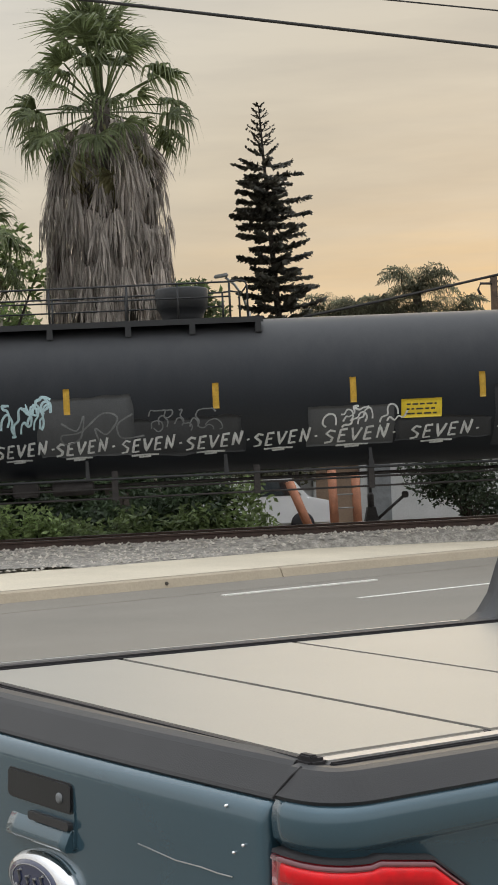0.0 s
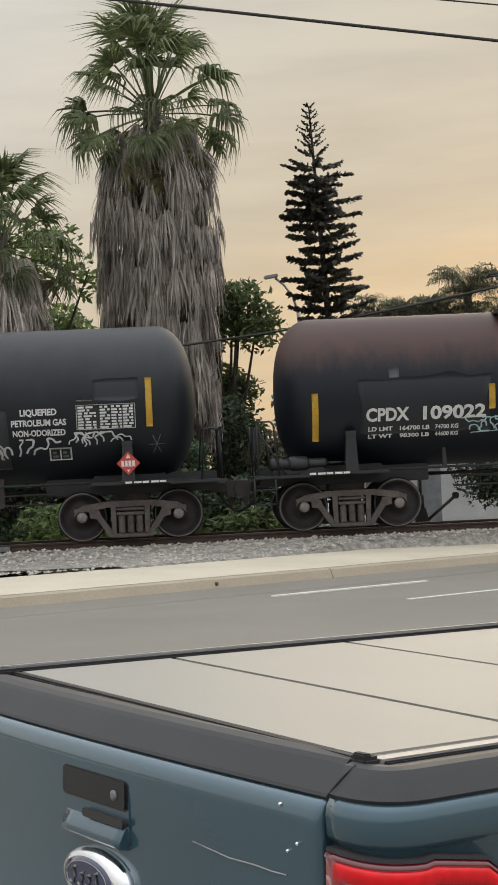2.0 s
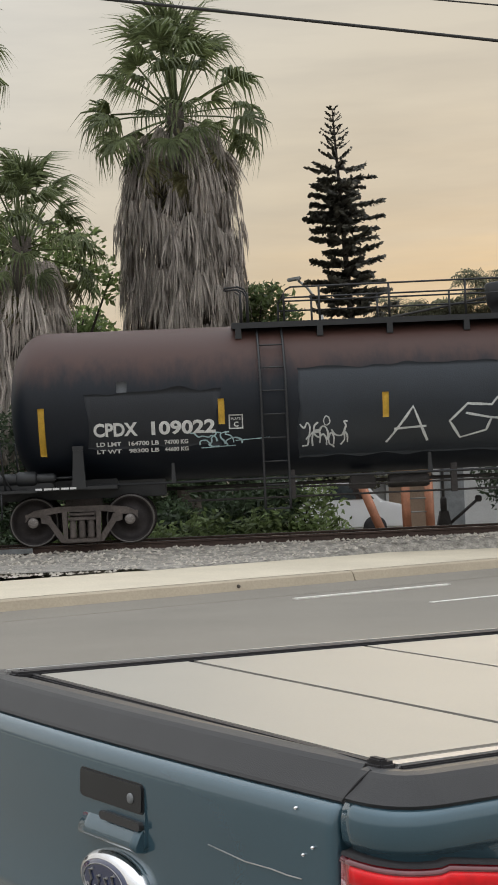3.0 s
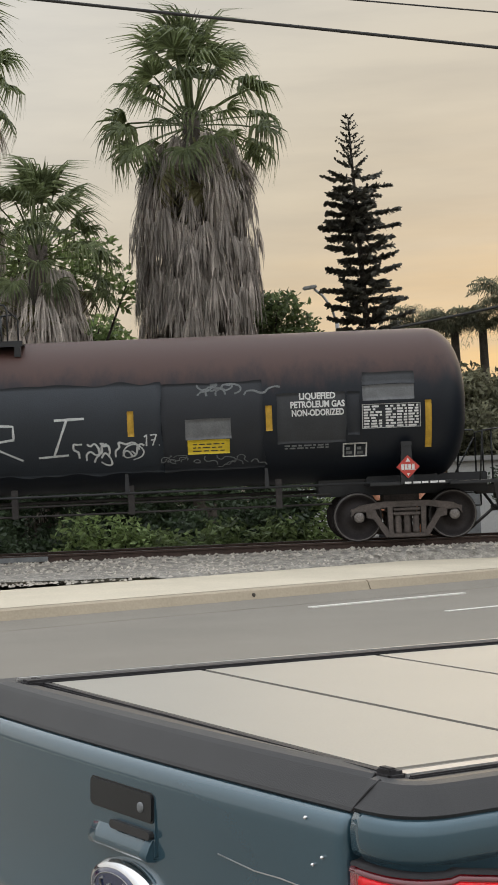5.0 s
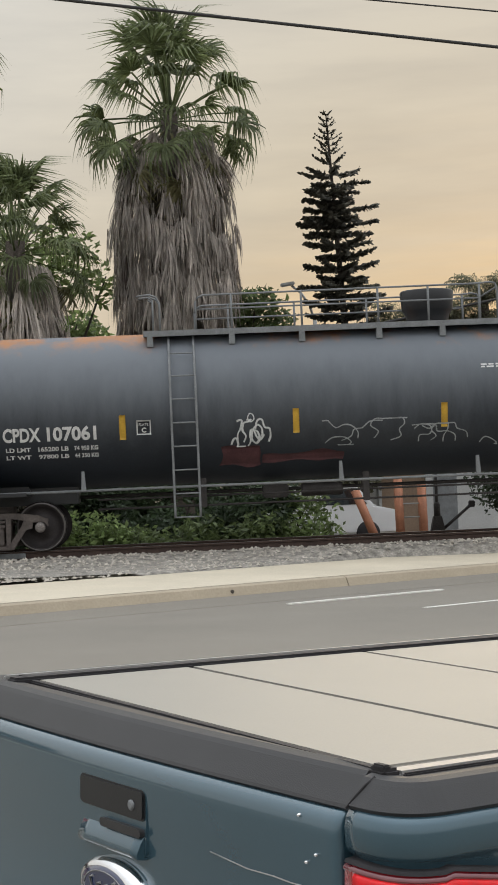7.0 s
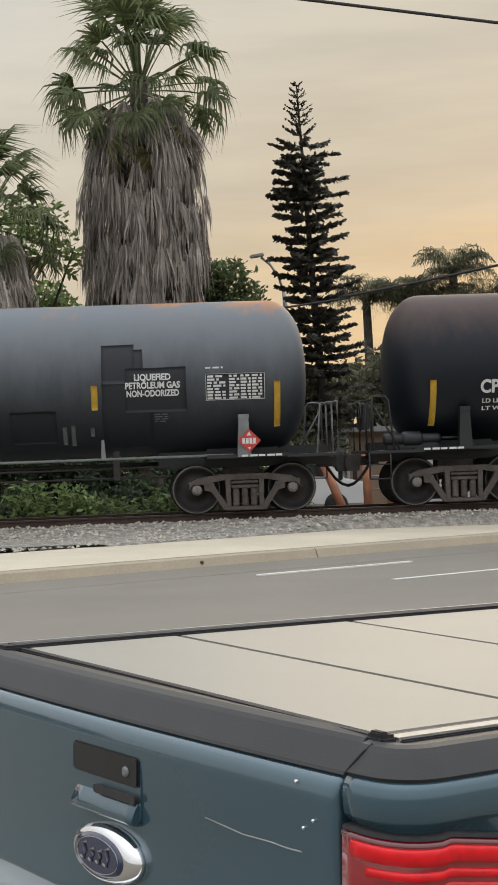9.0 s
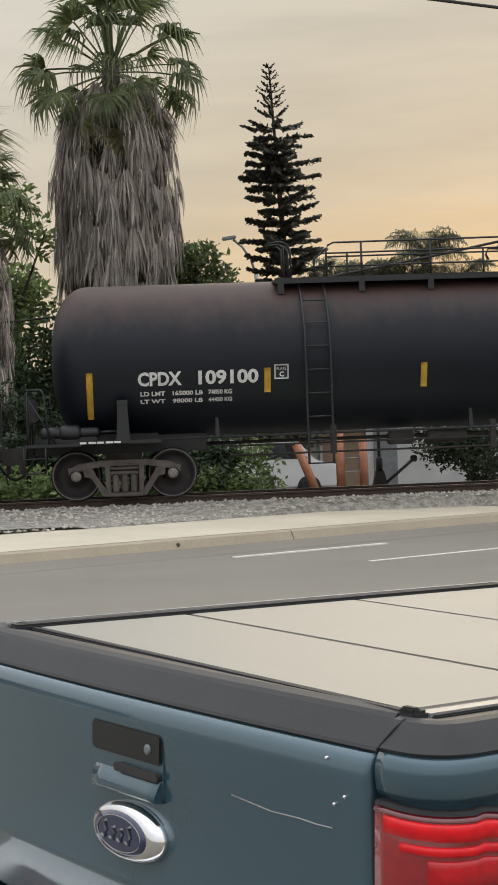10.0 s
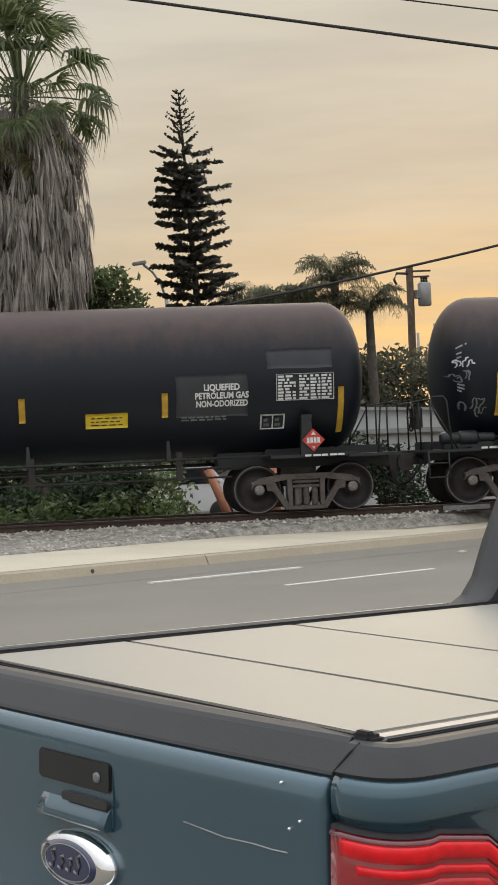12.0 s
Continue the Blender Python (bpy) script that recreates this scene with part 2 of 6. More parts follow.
for m_, share_ in ((M_FROND, 0.5), (M_FROND_OLD, 0.4), (M_DEAD, 0.25), (M_PINE, 0.25), (M_LEAF, 0.45), (M_LEAF_DARK, 0.4), (M_LEAF_DRY, 0.45)):
    let_light_through(m_, share_)
M_WALL = material("pale_painted_wall", (0.50, 0.50, 0.49), 0.85, var=0.08, scale=1.2, fine=20)
M_WALL_TAN = material("tan_wall", (0.34, 0.24, 0.17), 0.85, var=0.1, scale=1.5, fine=20)
M_ORANGE = material("faded_orange_steel", (0.48, 0.20, 0.11), 0.7, var=0.15, scale=4)
M_WHITEPAINT = material("white_vehicle_paint", (0.74, 0.74, 0.74), 0.35, var=0.03, coat=0.6, bump=0.0)
M_POLE = material("weathered_pole_wood", (0.10, 0.062, 0.038), 0.9, var=0.25, scale=4, fine=30, bump=0.5)
M_GALV = material("galvanised_metal", (0.34, 0.34, 0.33), 0.55, 0.5, var=0.1)
M_WIRE = material("black_cable", (0.03, 0.028, 0.026), 0.7, var=0.1)


# ---- mesh helpers ----
def part(name, bm, mat, parent=None, label=""):
    me = bpy.data.meshes.new(name)
    bm.to_mesh(me)
    bm.free()
    me.materials.append(mat)
    ob = new(name, me)
    ob.parent = parent
    if label:
        tagged(ob, label)
    return ob


def raw(name, verts, faces, mat, parent=None, label="", smooth=False):
    me = bpy.data.meshes.new(name)
    me.from_pydata(verts, [], faces)
    if smooth:
        me.polygons.foreach_set("use_smooth", [True] * len(me.polygons))
    me.materials.append(mat)
    ob = new(name, me)
    ob.parent = parent
    if label:
        tagged(ob, label)
    return ob


def thing(name, label, category, m=None, group="", kind=""):
    ob = new(name)
    if m is not None:
        ob.matrix_basis = m
    return tagged(ob, label, category, group, kind)


def box(bm, x0, y0, z0, x1, y1, z1, bev=0.0, m=None):
    r = bmesh.ops.create_cube(bm, size=1)
    vs = r["verts"]
    for v in vs:
        v.co = Vector((x0 + (v.co.x + 0.5) * (x1 - x0), y0 + (v.co.y + 0.5) * (y1 - y0), z0 + (v.co.z + 0.5) * (z1 - z0)))
    if bev:
        es = list({e for v in vs for e in v.link_edges})
        r2 = bmesh.ops.bevel(bm, geom=es, offset=bev, segments=2, affect="EDGES")
        vs = list({v for f in r2["faces"] for v in f.verts} | {v for v in vs if v.is_valid})
    if m is not None:
        for v in vs:
            v.co = m @ v.co
    return bm


def tube(bm, pts, r, seg=8, r1=None):
    """A round bar along a line of points, thinning from r to r1."""
    pts = [Vector(p) for p in pts]
    rings = []
    for i, p in enumerate(pts):
        d = (pts[min(i + 1, len(pts) - 1)] - pts[max(i - 1, 0)]).normalized()
        a = d.orthogonal().normalized() if abs(d.z) > 0.95 else d.cross(Vector((0, 0, 1))).normalized()
        b = d.cross(a)
        rr = r if r1 is None else r + (r1 - r) * i / (len(pts) - 1)
        rings.append([bm.verts.new(p + rr * (a * math.cos(2 * math.pi * k / seg) + b * math.sin(2 * math.pi * k / seg))) for k in range(seg)])
    for s, t in zip(rings, rings[1:]):
        for k in range(seg):
            f = bm.faces.new((s[k], s[(k + 1) % seg], t[(k + 1) % seg], t[k]))
            f.smooth = True
    bm.faces.new(rings[0][::-1])
    bm.faces.new(rings[-1])
    return bm


def lathe(bm, prof, axis="Z", seg=32, m=None):
    """A turned solid from (radius, height) pairs."""
    rings = []
    for r, h in prof:
        ring = []
        for k in range(seg):
            a = 2 * math.pi * k / seg
            p = Vector((r * math.cos(a), r * math.sin(a), h))
            if axis == "Y":
                p = Vector((p.x, p.z, p.y))
            elif axis == "X":
                p = Vector((p.z, p.x, p.y))
            ring.append(bm.verts.new(m @ p if m is not None else p))
        rings.append(ring)
    for s, t in zip(rings, rings[1:]):
        for k in range(seg):
            f = bm.faces.new((s[k], s[(k + 1) % seg], t[(k + 1) % seg], t[k]))
            f.smooth = True
    bm.faces.new(rings[0][::-1])
    bm.faces.new(rings[-1])
    bmesh.ops.recalc_face_normals(bm, faces=bm.faces)
    return bm


def prism(bm, outline, y0, y1, m=None):
    """An outline of (x, z) pairs given thickness along y."""
    a = [bm.verts.new((x, y0, z)) for x, z in outline]
    b = [bm.verts.new((x, y1, z)) for x, z in outline]
    n = len(outline)
    bm.faces.new(a)
    bm.faces.new(b[::-1])
    for i in range(n):
        bm.faces.new((a[i], b[i], b[(i + 1) % n], a[(i + 1) % n]))
    if m is not None:
        for v in a + b:
            v.co = m @ v.co
    bmesh.ops.recalc_face_normals(bm, faces=bm.faces)
    return bm


# ---- ground, road, kerb ----
def strip(name, ys, mat, x0=-60, x1=90, nx=150, label="", rough=0.0):
    """A long strip along the road from (y, z) pairs."""
    vs, fs = [], []
    for i in range(nx + 1):
        x = x0 + (x1 - x0) * i / nx
        for y, z in ys:
            vs.append((x, y, z + rough * noise.noise((x * 0.7, y * 0.7, 3))))
    k = len(ys)
    for i in range(nx):
        for j in range(k - 1):
            fs.append((i * k + j, (i + 1) * k + j, (i + 1) * k + j + 1, i * k + j + 1))
    return tagged(raw(name, vs, fs, mat), label, name, "", "structure")


bm = bmesh.new()
bmesh.ops.create_grid(bm, x_segments=8, y_segments=8, size=2500, matrix=pose(0, 0, -0.12))
tagged(part("ground", bm, M_DIRT), "bare brown earth reaching to the horizon", "ground", "", "structure")
strip("road", [(-14, 0), (0, 0), (8, 0.0), (14, 0), (16.9, 0), (17.55, 0.02)], M_ASPHALT, label="worn grey asphalt road with white lane dashes")
strip("gutter", [(17.55, 0.022), (17.7, 0.06), (17.92, 0.125)], M_ASPHALT, label="worn asphalt gutter beside the kerb")
TRACK = pose(12.739, 25.175, 0.664, 0, -0.347, -33.03)
SIDE = pose(12.30, 24.59, 0, 0, 0, -26.1)


def walk_back(x):
    """How far the pavement reaches back before the ballast of the slanting track."""
    return max(18.95, min(20.75, 25.175 - (x - 12.739) * 0.65 - 1.25))


# kerb: separate cast lengths with thin joints
kerb = thing("kerb", "pale concrete kerb in cast lengths with dark joints", "kerb", pose(0, 0, 0), "", "structure")
KERB_OUT = [(17.92, -0.05), (17.92, 0.125), (17.985, 0.255), (18.03, 0.275), (18.16, 0.28), (18.16, -0.05)]
k_me = None
for i in range(-9, 10):
    x0 = 14.40 + i * 7.62 + 0.010
    if k_me is None:
        b2 = bmesh.new()
        prism(b2, [(y, z) for y, z in KERB_OUT], 0, 7.60)
        for v in b2.verts:
            v.co = Vector((v.co.y, v.co.x, v.co.z))
        bmesh.ops.recalc_face_normals(b2, faces=b2.faces)
        ob = part("kerb_length", b2, M_GUTTER, kerb)
        k_me = ob.data
    else:
        ob = new("kerb_length", k_me)
        ob.parent = kerb
    ob.location = (x0, 0, 0)
vs, fs = [], []
for i in range(141):
    x = -50 + i
    for j, z in enumerate((0.272, 0.30, 0.33)):
        vs.append((x, 18.14 + (walk_back(x) + 0.25 - 18.14) * j / 2, z + 0.012))
for i in range(140):
    for j in range(2):
        a = i * 3 + j
        fs.append((a, a + 3, a + 4, a + 1))
tagged(raw("pavement", vs, fs, M_CONCRETE), "pale concrete pavement behind the kerb", "pavement", "", "structure")

bm = bmesh.new()
lathe(bm, [(0.032, 0.0), (0.03, 0.012), (0.018, 0.016)], "Z", 10, pose(12.15, 17.948, 0.19, 66, 0, 0))
tagged(part("kerb_plug", bm, M_TRUNK), "small brown drain plug in the kerb face", "kerb plug", "", "structure")

# lane dashes: thin painted strips
def dash(x0, x1, y, w=0.1):
    bm = bmesh.new()
    box(bm, x0, y - w / 2, 0.002, x1, y + w / 2, 0.022 if y > 16 else 0.009)
    return tagged(part("lane_dash", bm, M_LINE), "thin white painted lane dash on asphalt", "lane marking", "lane dashes", "structure")


for i in range(-3, 6):
    dash(12.53 + 12.2 * i, 15.59 + 12.2 * i, 17.045, 0.1)
for i in range(-3, 6):
    dash(13.2 + 12.2 * i, 16.25 + 12.2 * i, 14.78, 0.1)

bm = bmesh.new()
box(bm, 19.30, 16.88, 0.0, 19.43, 17.0, 0.022, 0.006)
tagged(part("road_reflector", bm, M_LINE), "small white raised road reflector on asphalt", "road reflector", "", "structure")

# ---- track ----
def bed_z(u, n):
    k = abs(n - 0.75)
    z = -0.14 if k < 1.35 else -0.14 - min(1.0, (k - 1.35) / (1.1 if n < 0 else 1.6)) * (0.17 if n < 0 else 0.5)
    return z + 0.03 * noise.noise((u * 2.1, n * 2.1, 0))


vs, fs = [], []
NU, NN = 360, 26
for i in range(NU + 1):
    u = -45 + 0.3 * i
    for j in range(NN + 1):
        n = -3.9 + 8.0 * j / NN
        p = TRACK @ Vector((u, n, bed_z(u, n)))
        y_min = walk_back(p.x) + 0.1
        if p.y < y_min:
            p.y = y_min
            p.z = min(p.z, 0.340 + 0.004 * noise.noise((u * 3, 1, 1)))
        p.z = min(p.z, 0.345 + 0.8 * (p.y - y_min))
        if p.y > y_min + 0.05:
            p.z = max(p.z, 0.385 + 0.015 * noise.noise((u * 3, n * 3, 1)))
        vs.append(p)
for i in range(NU):
    for j in range(NN):
        a = i * (NN + 1) + j
        fs.append((a, a + NN + 1, a + NN + 2, a + 1))
tagged(raw("ballast_bed", vs, fs, M_GRAVEL), "bed of pale crushed stone under the track", "ballast", "", "structure")

# loose stones on the near shoulder
rs = random.Random(5)
vs, fs = [], []
for i in range(15000):
    u, n = rs.uniform(-14, 22), rs.uniform(-4.6, 0.2) if i % 5 else rs.uniform(0.2, 3.0)
    p = TRACK @ Vector((u, n, bed_z(u, n)))
    if p.y < walk_back(p.x) + 0.12:
        continue
    s = rs.uniform(0.018, 0.052)
    k = len(vs)
    a0 = rs.uniform(0, 6.3)
    for q in range(4):
        a = a0 + q * 1.571 + rs.uniform(-0.3, 0.3)
        vs.append((p.x + s * math.cos(a), p.y + s * math.sin(a), p.z + rs.uniform(-0.2, 0.25) * s))
    vs.append((p.x + rs.uniform(-0.4, 0.4) * s, p.y + rs.uniform(-0.4, 0.4) * s, p.z + s * rs.uniform(0.6, 1.1)))
    for q in range(4):
        fs.append((k + q, k + (q + 1) % 4, k + 4))
tagged(raw("ballast_stones", vs, fs, M_STONE), "loose crushed grey stones beside the rail", "gravel", "", "stuff")

RAIL_OUT = [(-0.07, -0.16), (0.07, -0.16), (0.07, -0.148), (0.012, -0.125), (0.01, -0.045), (0.035, -0.035), (0.036, -0.006), (0.028, 0.0), (-0.028, 0.0), (-0.036, -0.006), (-0.035, -0.035), (-0.01, -0.045), (-0.012, -0.125), (-0.07, -0.148)]
for n in (0.033, 1.467):
    bm = bmesh.new()
    prism(bm, RAIL_OUT, -45, 63, pose(0, 0, 0, 0, 0, -90))
    for v in bm.verts:
        v.co = Vector((v.co.x, v.co.y + n, v.co.z))
    ob = part("rail", bm, M_RAIL)
    ob.matrix_basis = TRACK
    tagged(ob, "rust-brown steel running rail with a worn head", "rail", "rails", "structure")
    bm = bmesh.new()
    box(bm, -45, n - 0.026, 0.0, 63, n + 0.026, 0.003)
    part("rail_head", bm, M_RAILTOP, ob, "bright worn running surface")
# joint bars on the near rail
for u in (-1.2, 10.6):
    bm = bmesh.new()
    box(bm, u, -0.03, -0.125, u + 0.95, 0.005, -0.03, 0.006)
    for k in range(6):
        lathe(bm, [(0.02, 0), (0.02, 0.03)], "Y", 6, pose(u + 0.1 + 0.15 * k, -0.055, -0.08))
    ob = part("joint_bar", bm, M_GREYSTEEL)
    ob.matrix_basis = TRACK
    tagged(ob, "grey bolted joint bar on the near rail", "joint bar", "joint bars", "structure")
t_me = None
for i in range(90):
    if t_me is None:
        bm = bmesh.new()
        box(bm, -0.115, -1.25, -0.18, 0.115, 1.3, 0.0, 0.01)
        ob = part("tie", bm, M_TIE)
        t_me = ob.data
    else:
        ob = new("tie", t_me)
    ob.matrix_basis = TRACK @ pose(-40 + 0.55 * i, 0.75, -0.135 - 0.012 * ((i * 37) % 5) / 4, 0, 0, ((i * 53) % 7 - 3) * 0.4)
    tagged(ob, "dark weathered wooden railway tie in ballast", "railway tie", "ties", "structure")

# ---- tank cars ----
R_TANK, Z_TANK, HALF = 1.48, 2.623, 9.92
WB, K_TRUCK = 1.82, 17.218


def on_tank(u, v, out=0.004):
    """A point of the near flank: u along the car, v metres up the curved side from its middle height."""
    a = v / R_TANK
    k = min(0.98, max(0.0, (abs(u) - HALF + 0.72) / 0.72))
    r = R_TANK * (1 - k * k) ** 0.36 + out
    return Vector((u, -r * math.cos(a), Z_TANK + r * math.sin(a)))


def patch(name, u0, u1, v0, v1, mat, parent, out=0.004, label="", wob=0.0, seed=0):
    """A sheet laid on the curved flank, with a thin edge; wob gives it a brushed, uneven rim."""
    nu, nv = max(2, int((u1 - u0) / 0.12)), max(2, int((v1 - v0) / 0.07))
    vs, fs = [], []
    for i in range(nu + 1):
        for j in range(nv + 1):
            u, v = u0 + (u1 - u0) * i / nu, v0 + (v1 - v0) * j / nv
            if wob:
                w = wob * noise.noise((u * 2.3 + seed, v * 2.3, seed))
                w2 = wob * noise.noise((u * 2.3, v * 2.3 + 9, seed))
                if i in (0, nu):
                    u += w2
                if j in (0, nv):
                    v += w
            vs.append(on_tank(u, v, out))
    for i in range(nu):
        for j in range(nv):
            a = i * (nv + 1) + j
            fs.append((a, a + nv + 1, a + nv + 2, a + 1))
    rim = [i * (nv + 1) for i in range(nu + 1)] + [nu * (nv + 1) + j for j in range(1, nv + 1)] + [i * (nv + 1) + nv for i in range(nu - 1, -1, -1)] + [j for j in range(nv - 1, 0, -1)]
    k = len(vs)
    for q in rim:
        p = vs[q]
        vs.append(Vector((p.x, p.y * (R_TANK - 0.01) / (R_TANK + out), Z_TANK + (p.z - Z_TANK) * (R_TANK - 0.01) / (R_TANK + out))))
    for i in range(len(rim)):
        j = (i + 1) % len(rim)
        fs.append((rim[i], rim[j], k + j, k + i))
    return raw(name, vs, fs, mat, parent, label, True)


def lettering(name, words, u, v, height, mat, parent, width=None, out=0.013, label="", spread=1.0, bold=0.0):
    """Built-in font letters bent to the flank, their left end at u and their foot at v."""
    cu = bpy.data.curves.new(name, "FONT")
    cu.body, cu.size, cu.space_character, cu.offset, cu.resolution_u = words, height / 0.70, spread, bold, 3
    tmp = new(name, cu)
    bpy.context.view_layer.update()
    me = bpy.data.meshes.new_from_object(tmp.evaluated_get(bpy.context.evaluated_depsgraph_get()))
    bpy.data.objects.remove(tmp)
    xs = [q.co.x for q in me.vertices]
    k = width / (max(xs) - min(xs)) if width else 1.0
    x0 = min(xs)
    for q in me.vertices:
        q.co = on_tank(u + (q.co.x - x0) * k, v + q.co.y, out)
    me.materials.clear()
    me.materials.append(mat)
    ob = new(name, me)
    ob.parent = parent
    if label:
        tagged(ob, label)
    return ob


def strokes(name, lines, u, v, sx, sy, w, mat, parent, label="", out=0.009):
    """Sprayed lines: polylines in a unit box set on the flank, as ribbons."""
    vs, fs = [], []
    for ln in lines:
        pts = []
        for i in range(len(ln) - 1):
            if name in ("graffiti_tag", "graffiti_ring"):
                p0, p1, p2, p3 = ln[max(i - 1, 0)], ln[i], ln[i + 1], ln[min(i + 2, len(ln) - 1)]
                for k in range(6):
                    f = k / 6
                    pts.append(tuple(0.5 * (2 * b + (c - a) * f + (2 * a - 5 * b + 4 * c - e) * f * f + (3 * b - a - 3 * c + e) * f ** 3) for a, b, c, e in zip(p0, p1, p2, p3)))
                continue
            for k in range(4):
                f = k / 4
                pts.append((ln[i][0] + (ln[i + 1][0] - ln[i][0]) * f, ln[i][1] + (ln[i + 1][1] - ln[i][1]) * f))
        pts.append(ln[-1])
        pts = [(u + x * sx, v + y * sy) for x, y in pts]
        base = len(vs)
        for i, (x, y) in enumerate(pts):
            a, b = pts[max(i - 1, 0)], pts[min(i + 1, len(pts) - 1)]
            d = math.hypot(b[0] - a[0], b[1] - a[1]) or 1
            nx, ny = -(b[1] - a[1]) / d, (b[0] - a[0]) / d
            ww = w * (0.8 + 0.35 * noise.noise((x * 5, y * 5, 2)))
            vs += [on_tank(x + nx * ww / 2, y + ny * ww / 2, out), on_tank(x - nx * ww / 2, y - ny * ww / 2, out)]
        for i in range(len(pts) - 1):
            q = base + 2 * i
            fs.append((q, q + 1, q + 3, q + 2))
    return raw(name, vs, fs, mat, parent, label)


GLYPH = {
    "S": [[(0.9, 0.9), (0.4, 1.0), (0.05, 0.75), (0.7, 0.4), (0.6, 0.1), (0.0, 0.0)]],
    "E": [[(0.8, 1.0), (0.15, 0.95), (0.1, 0.5), (0.05, 0.0), (0.75, 0.05)], [(0.1, 0.52), (0.65, 0.55)]],
    "V": [[(0.0, 1.0), (0.3, 0.0), (0.9, 1.0)]],
    "N": [[(0.05, 0.0), (0.15, 1.0), (0.7, 0.05), (0.9, 1.1)]],
    "A": [[(0.0, 0.0), (0.4, 1.0), (0.85, 0.0)], [(0.1, 0.4), (0.75, 0.45)]],
    "W": [[(0.0, 1.0), (0.2, 0.0), (0.45, 0.7), (0.7, 0.0), (1.0, 1.0)]],
    "O": [[(0.5, 1.0), (0.1, 0.75), (0.1, 0.25), (0.5, 0.0), (0.9, 0.25), (0.9, 0.75), (0.5, 1.0)]],
    "L": [[(0.1, 1.0), (0.1, 0.0), (1.6, 0.1)]],
    "G": [[(0.9, 1.1), (0.8, 0.9), (0.3, 0.95), (0.0, 0.5), (0.3, 0.0), (0.8, 0.2), (0.85, 0.55), (0.3, 0.7)], [(0.85, 0.55), (1.3, 0.5)]],
    "R": [[(0.0, 0.0), (0.1, 1.0), (0.6, 0.95), (0.65, 0.6), (0.1, 0.5), (0.9, 0.0)]],
    "U": [[(0.0, 1.0), (0.1, 0.15), (0.45, 0.0), (0.75, 0.2), (0.85, 1.05)]],
    "I": [[(0.3, 0.0), (0.45, 1.0)], [(0.0, 0.0), (0.6, 0.05)], [(0.2, 1.0), (0.8, 1.02)]],
}


def sprayed(word, u, v, h, w, pitch, mat, parent, label="", under=False, slant=0.12):
    lines = []
    for i, ch in enumerate(word):
        for ln in GLYPH[ch]:
            lines.append([(i + x * 0.82 + slant * y, y + 0.06 * i) for x, y in ln])
    if under:
        lines += [[(0.9, -0.28), (2.2, -0.2), (3.4, -0.22)], [(1.6, -0.42), (2.7, -0.36)]]
    return strokes("graffiti_word", lines, u, v, pitch, h, w, mat, parent, label)


def scribble(seed, u, v, sx, sy, w, mat, parent, n=7):
    """An unreadable tag: loops and hooks."""
    r = random.Random(seed)
    lines = []
    for i in range(n):
        x, y = (i + 0.2) / n, r.uniform(0.0, 0.35)
        ln = [(x, y)]
        a = r.uniform(0.6, 1.9)
        for k in range(r.randint(5, 8)):
            x += 0.85 / n * math.cos(a) * r.uniform(0.5, 1.0)
            y += 0.33 * math.sin(a)
            y = min(1.05, max(-0.1, y))
            a += r.choice((-1, 1)) * r.uniform(0.5, 1.3)
            ln.append((x, y))
        lines.append(ln)
    return strokes("graffiti_tag", lines, u, v, sx, sy, w, mat, parent, "unreadable sprayed tag")


def bars(name, u, v, w, h, rows, mat, parent, seed=1, fill=0.62, label=""):
    """Small print that cannot be read: rows of short bars on the flank, in one sheet."""
    r = random.Random(seed)
    vs, fs = [], []
    for i in range(rows):
        y0 = v + h * (1 - (i + 0.85) / rows)
        x = u
        while x < u + w - 0.03:
            L = min(r.uniform(0.05, 0.16), u + w - x)
            k = len(vs)
            vs += [on_tank(x, y0, 0.011), on_tank(x + L, y0, 0.011), on_tank(x + L, y0 + h / rows * fill, 0.011), on_tank(x, y0 + h / rows * fill, 0.011)]
            fs.append((k, k + 1, k + 2, k + 3))
            x += L + 0.035
    return raw(name, vs, fs, mat, parent, label)


def tank_mesh():
    prof = []
    for i in range(13):
        a = math.pi / 2 * i / 12
        prof.append((max(0.01, R_TANK * math.sin(a) ** 0.72), -HALF + 0.72 * (1 - math.cos(a))))
    prof += [(R_TANK, -HALF + 0.72 + (2 * HALF - 1.44) * k / 8) for k in range(1, 8)]
    prof += [(r, -h) for r, h in prof[12::-1]]
    bm = bmesh.new()
    lathe(bm, prof, "X", 72)
    return bm


